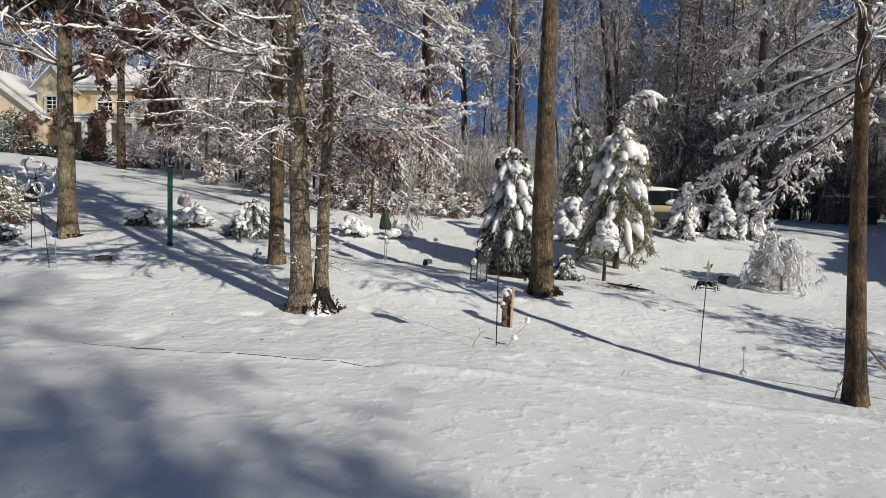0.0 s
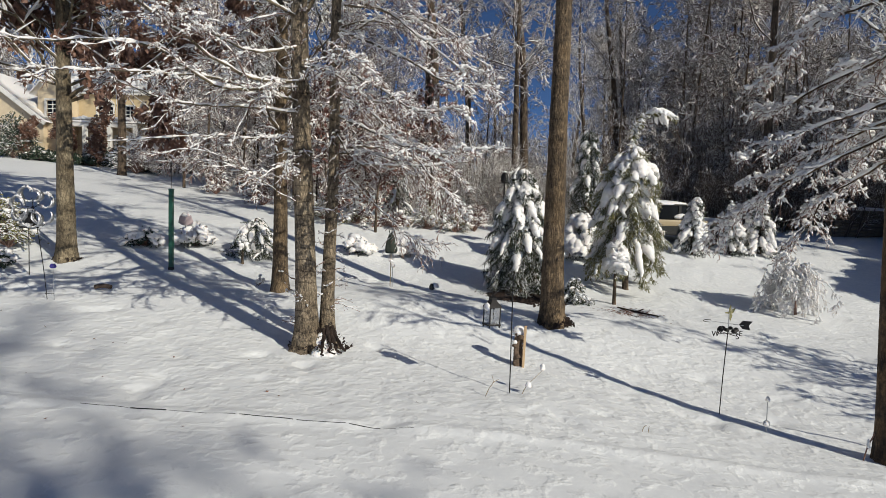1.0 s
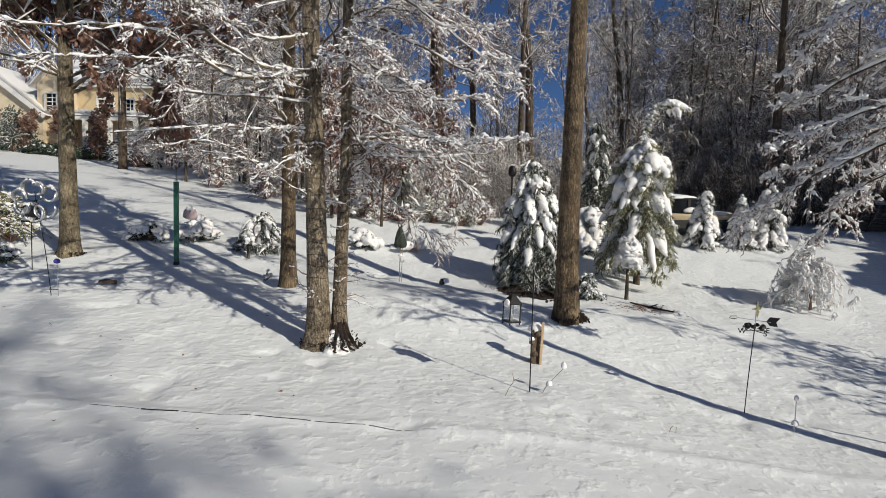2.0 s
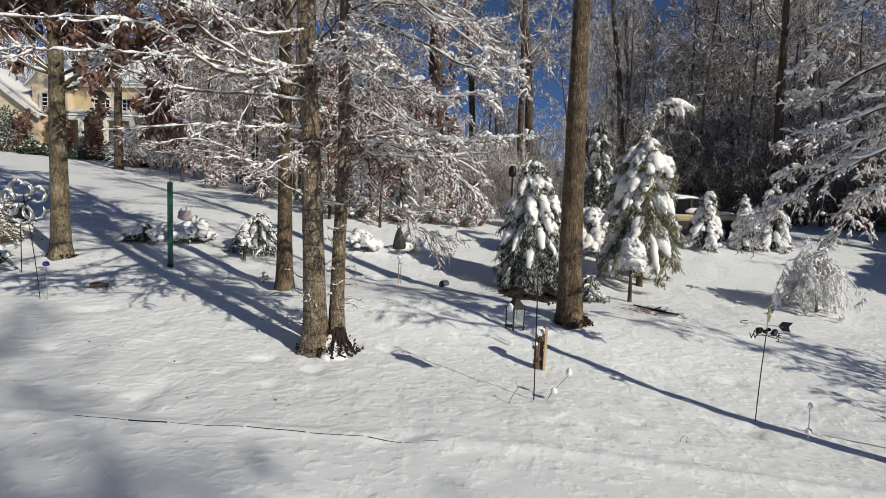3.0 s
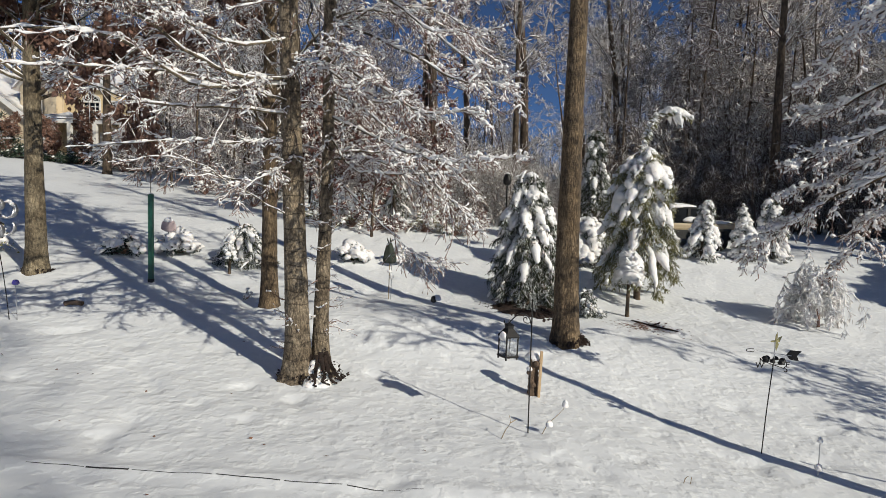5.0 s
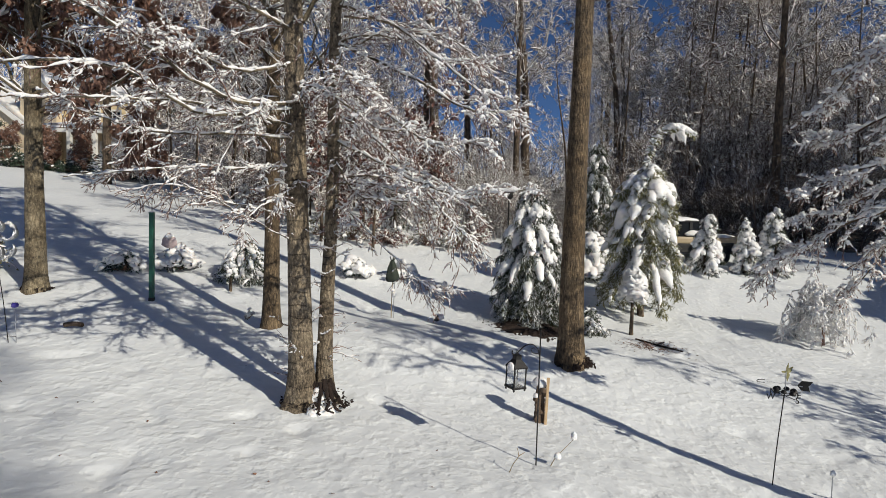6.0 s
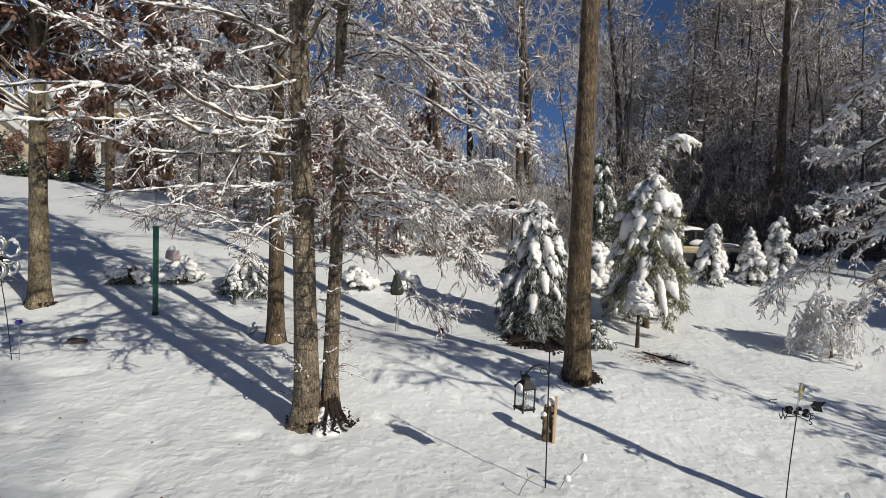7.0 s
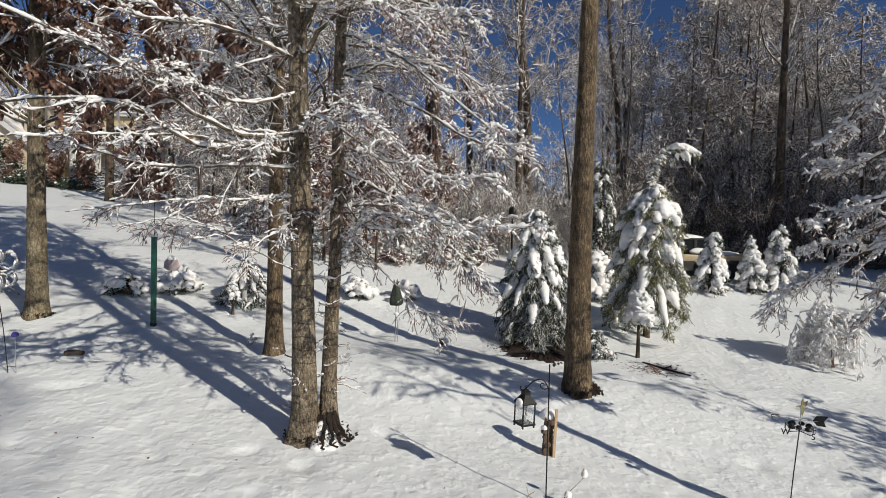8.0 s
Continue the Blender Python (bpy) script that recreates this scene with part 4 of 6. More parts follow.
def plant_copies(proto, spots, rng, smin, smax):
    first = True
    for x, y in spots:
        s = rng.uniform(smin, smax)
        m = pose(x, y, H(x, y), 0, 0, rng.uniform(0, 360))
        q = proto if first else copy_thing(proto, m)
        q.matrix_basis = m @ Matrix.Diagonal((s, s, s * rng.uniform(0.92, 1.1), 1))
        first = False


def woods():
    rng = np.random.default_rng(77)
    tall = [bare_tree_meshes(100 + k, 17 + k, 0.22, 24, 4.4, 0.33, (7, 7), fleck=0.015) for k in range(3)]
    slim = [bare_tree_meshes(200 + k, 11 + k, 0.08, 26, 2.7, 0.14, (7, 7), spread=72, lift=0.12, fleck=0.0175) for k in range(3)]
    red = [bare_tree_meshes(300, 4.5, 0.06, 24, 1.6, 0.12, (8, 7), 0.16, frost=FROST_LIT)]
    brush = [thicket(400, FROST), thicket(401, FROST), thicket(402, FROST_SHADED), thicket(403, FROST_SHADED), thicket(404, FROST_LIT), thicket(405, FROST_LIT)]
    known = [(3.3, 28), (3.9, 28.6), (-0.7, 27), (-1.2, 27.6), (1.1, 31), (10.6, 34.7), (11.3, 35.5), (16.9, 33.4), (15.0, 26), (-19.9, 33)]
    spots = []
    while len(spots) < 42:
        x, y = rng.uniform(-60, 62), rng.uniform(26, 70)
        if x < -8 and y < 53 or abs(x) > y * 1.05 or abs(x + 1) < 9 and y < 62 or x > 0 and y < 37:
            continue
        if x > 0 or rng.random() < 0.6:
            spots.append((x, y))
    # Trees out of view, added to shade the snow and woods on the right.
    spots += [(21, 15.5), (24.5, 17), (29, 9), (33, 12)]
    spots = known + spots
    for k, p in enumerate(tall):
        plant_copies(p, spots[k::3], rng, 0.85, 1.25)
    small = []
    dapple = copy_thing(slim[0], pose(11.0, 6.9, H(11.0, 6.9), 0, 0, 30))
    dapple.scale = (0.8, 0.8, 0.5)
    small += [(-20.5, 41), (-18.5, 43), (-21.5, 44.5)]
    pale = [bare_tree_meshes(210 + k, 9 + 2 * k, 0.07, 28, 2.7, 0.1, (7, 7), spread=70, lift=0.12, fleck=0.0175, frost=FROST_LIT) for k in range(2)]
    west_side = [(-14.4, 29.5), (-12.6, 28.3)]
    while len(west_side) < 22:
        y = rng.uniform(28, 42)
        west_side.append((-y * rng.uniform(0.08, 0.43), y))
    for k, p in enumerate(pale):
        plant_copies(p, west_side[k::2], rng, 0.75, 1.2)
    for x, y in ((13.0, 29.5), (15.6, 30.5), (17.4, 32.0), (14.4, 33.5), (19.0, 33.0)):
        q = copy_thing(pale[1], pose(x, y, H(x, y), 0, 0, 37 * x))
        q.scale = (1.35, 1.35, 1.5)
    while len(small) < 70:
        x, y = rng.uniform(-12, 42), rng.uniform(24, 44)
        if x > y * 0.95 or (x < 7 and y < 26) or -6 < x < 0.26 * y and rng.random() < 0.88:
            continue
        small.append((x, y))
    while len(small) < 94:
        y = rng.uniform(44, 62)
        x = -y * rng.uniform(0.3, 0.5)
        if x > -22 or y > 48:
            small.append((x, y))
    for k, p in enumerate(slim):
        plant_copies(p, small[k::3], rng, 0.7, 1.2)
    low = []
    while len(low) < 84:
        x, y = rng.uniform(-20, 36), rng.uniform(23.5, 37)
        if x > y * 0.9 or (x < -4.5 and y < 29.5 - 0.45 * (x + 4.5)):
            continue
        low.append((x, y))
    west, mid, east = [p for p in low if p[0] < -0.5], [p for p in low if -0.5 <= p[0] < 5.5], [p for p in low if p[0] >= 5.5]
    for k in range(2):
        plant_copies(brush[4 + k], west[k::2], rng, 0.7, 1.4)
        plant_copies(brush[k], mid[k::2], rng, 0.7, 1.4)
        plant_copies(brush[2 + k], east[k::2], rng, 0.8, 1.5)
    shade = bare_tree_meshes(500, 18, 0.3, 27, 5.2, 0.5, (8, 7), 0.2)
    # Squashed leafy copies, unseen to the right, added to shade the lower woods.
    belt = [(x, y) for x, y in ((rng.uniform(24, 44), rng.uniform(4, 26)) for _ in range(60)) if 29.5 < 0.61 * x + 0.79 * y < 40 and x > y * 1.12][:12]
    plant_copies(shade, [(18.0, -17.0)], rng, 0.95, 1.0)
    for x, y in belt:
        q = copy_thing(shade, pose(x, y, H(x, y), 0, 0, rng.uniform(0, 360)))
        q.scale = (0.9, 0.9, 0.78)
    high = copy_thing(tall[2], pose(20.2, -15.2, H(20.2, -15.2), 0, 0, 200))
    high.scale = (0.7, 0.7, 1.1)
    low_oak = copy_thing(shade, pose(15.7, -12.2, -0.4, 0, 0, 70))
    low_oak.scale = (0.8, 0.8, 0.68)
    plant_copies(red[0], [(-3.4, 22.5), (-4.4, 23.5), (-2.2, 25), (-6, 24.5), (-2.7, 19.8), (-4.6, 20.4), (-0.8, 22.0)], rng, 0.8, 1.2)
    rusty = bare_tree_meshes(301, 2.7, 0.05, 24, 1.1, 0.05, (7, 6), 0.7, LEAF, 0.17)
    plant_copies(rusty, [(-26.4, 37.8), (-24.6, 38.0), (-30.0, 38.2)], rng, 0.8, 1.05)


woods()


def far_woods():
    """The distant tree line on the rise, too far to count."""
    rng = np.random.default_rng(5)
    s = Soup()
    n = 330
    a = rng.uniform(-1.15, 1.15, n)
    d = rng.uniform(62, 130, n)
    x, y = d * np.sin(a), d * np.cos(a)
    z = terrain(x, y)
    h = rng.uniform(9, 15, n) * np.where((a > -0.3) & (a < 0.25), 0.72, 1.0)
    P = np.stack([x, y, z], -1)[:, None] + np.stack([np.zeros((n, 6)), np.zeros((n, 6)), np.linspace(-0.3, 1, 6)[None] * h[:, None]], -1)
    R = 0.22 * (1 - 0.8 * np.linspace(0, 1, 6))[None] * np.ones((n, 1))
    s.tubes(P, R, 5)
    L, LR = grow(rng, P, R, 22, 4.0, 45, -0.1, 4, 0.2, 1.0, 0.8, 0.7, 0.5, 0.08, 0.03)
    s.tubes(L, np.maximum(LR, 0.03), 3)
    S, SR = grow(rng, L, LR, 4, 1.9, 45, 0.0, 2, 0.2, 1.0, 0.9, 0.3, 0.6, 0.08, 0.03)
    s.tubes(S, np.maximum(SR, 0.035), 3)
    ob = s.build("far_woods", FROST)
    tagged(ob, "distant frosted winter woods along the skyline", "woods", kind="stuff")


far_woods()


# ---- evergreens and shrubs ----
def conifer(name, label, x, y, height, radius, seed, needle=None, branches=80, fat=0.09, skirt=0.06, trunk_bare=0.0, strands=(15, 5), snowy=0.9, bend=0.0, group="", dome=0.62, low_snow=1.0):
    rng = np.random.default_rng(seed)
    t = thing(name, x, y, label, "conifer", group)
    top = height * 0.97
    trunk_mesh(rng, "trunk", [(0, 0, -0.15), (bend * 0.2, 0, height * 0.5), (bend, 0, top)], 0.03 + 0.016 * height, 0.012, BARK_FAR, t, 1.2, 0.3, 18, 9, 0.04)
    u = np.sort(rng.uniform(skirt, 1.0, branches)) ** 0.85
    a = np.arange(branches) * 2.399 + rng.normal(0, 0.3, branches)
    L = radius * (1.03 - u) ** dome * rng.uniform(0.78, 1.15, branches)
    n = 9
    s = np.linspace(0, 1, n)[None]
    h0 = trunk_bare + (top - trunk_bare) * u
    drop = (0.75 + 0.35 * rng.random(branches))[:, None]
    d = np.stack([np.cos(a), np.sin(a)], -1)
    P = np.empty((branches, n, 3))
    off = bend * u ** 2
    P[..., 0] = off[:, None] + d[:, :1] * L[:, None] * s
    P[..., 1] = d[:, 1:] * L[:, None] * s
    P[..., 2] = h0[:, None] + L[:, None] * (0.35 * s - drop * 1.25 * s ** 1.7)
    P[..., 2] = np.maximum(P[..., 2], 0.04 + 0.05 * rng.random((branches, 1)))
    P += np.cumsum(rng.normal(0, 0.012, P.shape), axis=1)
    R = np.maximum(0.012 * (1 - 0.7 * s) * np.ones((branches, 1)), 0.004)
    wood, green, snow = Soup(), Soup(), Soup()
    wood.tubes(P, R, 4)
    S, SR = grow(rng, P, R, strands[0], 0.25 * radius ** 0.5, 48, 0.5, 5, 0.15, 1.0, 0.7, -0.05, 0.8, 0.1)
    green.tubes(S, np.full(SR.shape, 0.0065), 3)
    T, TR = grow(rng, S, SR, strands[1] + 2, 0.13 * radius ** 0.5, 55, 0.35, 2, 0.05, 1.0, 0.9, -0.05, 1.0)
    green.tubes(T, np.linspace(0.0115, 0.0035, 2)[None] * np.ones((len(T), 1)), 3)
    keep = rng.random(branches) < snowy * np.clip(low_snow + (1 - low_snow) * (u * 1.6) ** 1.5, 0, 1)
    Q = P[keep][:, 2:].copy()
    Q[..., 2] += fat * 0.55
    w = fat * (0.6 + 0.85 * u[keep])[:, None] * np.clip(L[keep] / radius + 0.35, 0.4, 1.15)[:, None] * rng.uniform(0.7, 1.2, (keep.sum(), 1)) * np.linspace(0.65, 1.1, n - 2)[None] * np.clip(6 * (1.05 - u[keep]), 0.45, 1)[:, None]
    lobe(rng, snow, Q, w, 10, 0.14)
    held = rng.random(len(S)) < np.clip(low_snow + (1 - low_snow) * (1.5 * S[:, 0, 2] / height) ** 1.4, 0, 1)
    snow_on(rng, snow, S[held], SR[held], 0.026, 5, 0.55 * snowy)
    tuft = S[held][rng.random(held.sum()) < 0.13 * snowy]
    lobe(rng, snow, tuft + np.array((0, 0, 0.02)), fat * np.clip(rng.normal(0.45, 0.14, (len(tuft), 1)), 0.2, 0.8) * np.ones((1, tuft.shape[1])), 7, 0.2)
    wood.build("branch", BARK_FAR, t)
    green.build("needles", needle or NEEDLE, t)
    tagged(snow.build("snow", SNOW_CAP, t, "thick lobes of snow weighing the branches down"), kind="stuff")
    return t, rng


conifer("young_spruce", "young spruce bowed under thick snow beside the tall oak", 1.85, 14.6, 3.35, 1.15, 41, branches=190, fat=0.11, dome=0.47, strands=(12, 7), snowy=0.8, low_snow=0.0)
pine, prng = conifer("white_pine", "white pine sagging under heavy snow with yellow-green needles below", 5.1, 15.8, 4.15, 1.2, 42, NEEDLE_PALE, 150, 0.145, 0.1, 0.7, (21, 9), 0.72, dome=0.29, low_snow=0.0)
# its leader, bent over at the top
lead = bezier([(0, 0, 3.9), (0.08, 0, 4.45), (0.3, 0, 4.95), (0.75, 0, 5.1), (1.25, 0, 4.9)], 12)[None]
gs, ss = Soup(), Soup()
lr = np.linspace(0.03, 0.01, 12)[None]
gs.tubes(lead, lr, 6)
sh, shr = grow(prng, lead, lr, 300, 0.15, 62, 0.5, 4, 0.0, 1.0, 0.8, -0.1, 0.6)
gs.tubes(sh, np.full(shr.shape, 0.018), 3)
gs.build("leader", NEEDLE_PALE, pine, "bent leading shoot hung with needles")
cap = lead[:, 6:].copy()
cap[..., 2] += 0.03
lobe(prng, ss, cap, np.full((1, 6), 0.115), 10, 0.16)
tips, tr = grow(prng, cap, np.full((1, 6), 0.03), 12, 0.3, 60, 0.75, 6, 0.0, 1.0, 0.8, -0.2)
lobe(prng, ss, tips, np.clip(prng.normal(0.065, 0.02, tr.shape), 0.03, 0.11), 8, 0.14)
snow_on(prng, ss, sh, shr, 0.03, 5, 0.5)
ss.build("leader_snow", SNOW_CAP, pine)
spruce, _ = conifer("tall_spruce", "dark green spruce with snow pads standing behind the oak, its unseen copies casting shade", 5.0, 20.0, 4.4, 1.0, 43, branches=90, fat=0.125, snowy=0.33, strands=(12, 7), low_snow=0.6)
# Widened copies out of view, added to shade the right-hand bank, firewood and woods.
for x, y, k in ((16.4, 13.9, 0.85), (17.6, 15.1, 0.9), (18.9, 16.3, 0.95), (20.4, 17.4, 1.0), (18.2, 13.2, 1.15), (19.8, 14.6, 1.2), (21.3, 15.8, 1.2), (22.8, 20.6, 1.5), (24.2, 21.4, 1.5), (19.6, 20.4, 1.6), (21.4, 18.9, 1.7), (23.4, 17.4, 1.7), (26.0, 19.5, 1.8)):
    q = copy_thing(spruce, pose(x, y, H(x, y), 0, 0, 47 * x))
    q.scale = (2.1, 2.1, k)
conifer("sapling_pine", "small pine on a bare stem under a hood of snow", 4.28, 14.2, 1.6, 0.44, 44, NEEDLE_PALE, 34, 0.19, 0.25, 0.65, (9, 4), 1.0)
for k, (x, y, hh, rr, bn) in enumerate([(8.8, 19.8, 2.15, 0.68, 0.12), (10.35, 20.0, 1.95, 0.5, -0.08), (11.5, 20.2, 2.35, 0.68, -0.12)]):
    conifer("small_cypress", "small evergreen bowed under rounded lumps of snow", x, y, hh, rr, 50 + k, branches=64, fat=0.15, strands=(9, 4), snowy=0.8, bend=bn, group="row of small evergreens")
conifer("white_bush", "rounded evergreen bush almost hidden by snow", 4.5, 18.7, 1.5, 0.9, 61, dome=0.35, branches=60, fat=0.17, snowy=1.0, strands=(7, 3))
conifer("low_juniper", "low juniper with snowy drooping tips", 3.2, 14.0, 0.62, 0.5, 62, branches=40, fat=0.05, snowy=0.7, strands=(9, 4))


def shrub(name, label, x, y, w, h, seed, mat=None, fat=0.09, count=34, leaf=6, group="snowy shrubs", size=0.06, lumps=1.0):
    """A low shrub of arching stems under lumps of snow."""
    rng = np.random.default_rng(seed)
    t = thing(name, x, y, label, "shrub", group)
    a = rng.uniform(0, 6.28, count)
    rr = w * np.sqrt(rng.random(count))
    n = 7
    s = np.linspace(0, 1, n)[None]
    tipz = h * (1 - (rr / w) ** 2 * 0.75) * rng.uniform(0.75, 1.1, count)
    P = np.empty((count, n, 3))
    P[..., 0] = (np.cos(a) * rr)[:, None] * s ** 0.8
    P[..., 1] = (np.sin(a) * rr)[:, None] * s ** 0.8
    P[..., 2] = tipz[:, None] * (1.5 * s - 0.5 * s ** 3)
    P += np.cumsum(rng.normal(0, 0.01, P.shape), axis=1)
    R = np.linspace(0.012, 0.005, n)[None] * np.ones((count, 1))
    wood, green, snow = Soup(), Soup(), Soup()
    wood.tubes(P, R, 4)
    S, SR = grow(rng, P, R, 7, h * 0.4, 50, 0.2, 4, 0.3, 1.0, 0.8, 0.1, 0.8)
    wood.tubes(S, SR, 3)
    if leaf:
        C, D, W, ln, wd = leaves_on(rng, S, leaf, size, 0.4)
        green.cards(C, D, W, ln, wd)
    tip = P[:, 3:].copy()
    q = np.stack([tip[:, -1] + rng.normal(0, 0.05, (count, 3)) * (1, 1, 0.3) + (0, 0, 0.03) + np.outer(np.ones(count), (0, 0, 0))] * 5, 1)
    d = unit(np.stack([np.cos(a) + rng.normal(0, 0.6, count), np.sin(a) + rng.normal(0, 0.6, count), rng.normal(-0.35, 0.2, count)], -1))
    q = q + d[:, None] * (np.linspace(-1, 1, 5) * 1.0)[None, :, None] * fat * rng.uniform(0.8, 1.6, (count, 1, 1))
    some = rng.random(count) < lumps
    lobe(rng, snow, q[some], (fat * rng.uniform(0.5, 1.2, (count, 1)) * np.ones((1, 5)))[some], 9)
    snow_on(rng, snow, S, SR, 0.022, 5, 0.85)
    wood.build("stem", TWIG, t)
    if leaf:
        tagged(green.build("leaf", mat or HOLLY, t, "", False), kind="stuff")
    tagged(snow.build("snow", SNOW_CAP, t, "rounded lumps of snow on the shrub"), kind="stuff")
    return t


shrub("low_shrub", "low shrub under rounded snow lumps with dark gaps", -8.3, 14.8, 0.48, 0.42, 71, fat=0.1)
shrub("low_shrub", "low shrub heaped with smooth snow beside a round ornament", -7.3, 15.5, 0.48, 0.5, 72, fat=0.15)
conifer("weeping_juniper", "broad drooping juniper with snow-tipped fronds", -5.5, 15.4, 1.05, 0.9, 73, branches=80, fat=0.085, strands=(12, 6), snowy=0.5, dome=0.4)
conifer("dwarf_pine", "tiny pine on a stem under a snow cap", -5.45, 14.3, 0.75, 0.25, 74, branches=18, fat=0.075, skirt=0.3, trunk_bare=0.3, strands=(8, 4))
shrub("low_shrub", "small round shrub smothered in snow", -2.94, 16.8, 0.5, 0.42, 75, fat=0.15, count=22)
shrub("low_shrub", "small shrub smothered in snow behind the cloth bag", -1.5, 17.0, 0.3, 0.5, 76, fat=0.15, count=18, leaf=0)
conifer("bed_spruce", "dark spruce in the far bed", -2.3, 24.0, 3.4, 0.9, 77, branches=60, fat=0.08, snowy=0.6, strands=(8, 4))
shrub("border_shrub", "leafy shrub with snow at the garden edge", -10.75, 13.3, 0.55, 1.15, 78, NEEDLE_PALE, 0.075, 44, 14, lumps=0.55)
shrub("border_shrub", "dark low shrub with snow on top", -9.75, 11.9, 0.22, 0.3, 80, HOLLY, 0.06, 20)
shrub("small_box", "small evergreen with a pad of snow", -4.3, 12.3, 0.09, 0.12, 81, None, 0.04, 6, 2, size=0.03)
for k, (x, y, w, h) in enumerate([(-3.6, 21.2, 0.7, 0.7), (-2.2, 21.0, 0.8, 0.6), (-0.9, 21.3, 0.6, 0.9), (0.2, 21.1, 0.7, 0.7), (1.0, 21.6, 0.6, 1.1), (-5.0, 21.5, 0.7, 0.8), (-6.2, 23.4, 0.6, 0.8), (-11.8, 27.5, 0.6, 1.3), (-9.9, 27.5, 0.5, 1.0), (-0.2, 22.6, 0.9, 1.3), (-8.2, 24, 0.8, 1.2)]):
    shrub("bed_shrub", "snow-dusted shrub in the far flower bed", x, y, w, h, 90 + k, LEAF_RED if k % 3 == 1 else NEEDLE_PALE, 0.085, 34, group="far bed shrubs", lumps=0.5)
shrub("frosted_bush", "rounded bare bush white with frost before the porch", -20.9, 36.2, 1.5, 2.6, 117, None, 0.05, 80, 0, lumps=0.15)
for k, (x, y, w, h) in enumerate([(-30.7, 38.2, 1.2, 2.9), (-29.0, 38.4, 1.2, 0.9), (-27.2, 38.4, 1.2, 0.8), (-25.2, 38.2, 1.4, 0.9), (-22.6, 37.8, 1.5, 1.5), (-33.4, 39.4, 1.1, 1.0), (-20.5, 38.5, 1.5, 1.7)]):
    shrub("foundation_shrub", "dark evergreen shrub dusted with snow against the house", x, y, w, h, 110 + k, HOLLY, 0.08, 40, 9, "shrubs along the house", 0.15, 0.4)


def weeping_tree(x, y):
    rng = np.random.default_rng(66)
    t = thing("weeping_cherry", x, y, "small weeping tree, its hanging twigs sheathed in ice and snow", "tree")
    trunk_mesh(rng, "trunk", [(0.1, 0, -0.1), (0.05, 0, 0.6), (0, 0, 1.3)], 0.035, 0.02, TWIG, t, 1.3, 0.2, 14, 8, 0.03)
    k, n = 70, 10
    a = rng.uniform(0, 6.28, k)
    r = 0.86 * rng.uniform(0.2, 1.05, k) * np.where(np.cos(a) < 0, 1.05, 0.85)
    s = np.linspace(0, 1, n)[None]
    P = np.empty((k, n, 3))
    reach = np.sin(np.minimum(s * 2.0, 1.57))
    P[..., 0] = (np.cos(a) * r)[:, None] * reach
    P[..., 1] = (np.sin(a) * r)[:, None] * reach
    P[..., 2] = rng.uniform(0.65, 1.3, (k, 1)) + 0.42 * np.sin(s * 3.14) * rng.uniform(0.0, 1.5, (k, 1)) - (1.0 * rng.uniform(0.2, 1.1, k))[:, None] * s ** 1.6 - 0.3 * (r[:, None] * s)
    P[..., 2] += 0.25 * np.clip(P[..., 0], 0, 1)
    P += np.cumsum(rng.normal(0, 0.045, P.shape), axis=1)
    P[..., 2] = np.maximum(P[..., 2], 0.03)
    R = np.linspace(0.006, 0.003, n)[None] * np.ones((k, 1))
    tw, sn = Soup(), Soup()
    tw.tubes(P, R, 3)
    snow_on(rng, sn, P, np.full(R.shape, 0.012), 0.026, 5, 1.0)
    S, SR = grow(rng, P, R, 18, 0.17, 58, 0.5, 5, 0.05, 1.0, 0.8, 0, 0.9, 0.14)
    lobe(rng, sn, S, np.clip(rng.normal(0.02, 0.01, SR.shape), 0.004, 0.04), 5)
    T, TR = grow(rng, S, SR, 4, 0.085, 60, 0.6, 3, 0.2, 1.0, 0.9, 0, 0.9, 0.14)
    lobe(rng, sn, T, np.clip(rng.normal(0.014, 0.006, TR.shape), 0.004, 0.03), 4)
    tw.build("twig", TWIG, t)
    sn.build("snow", SNOW_CAP, t, "ice and snow sheathing each hanging twig")


weeping_tree(9.05, 14.4)


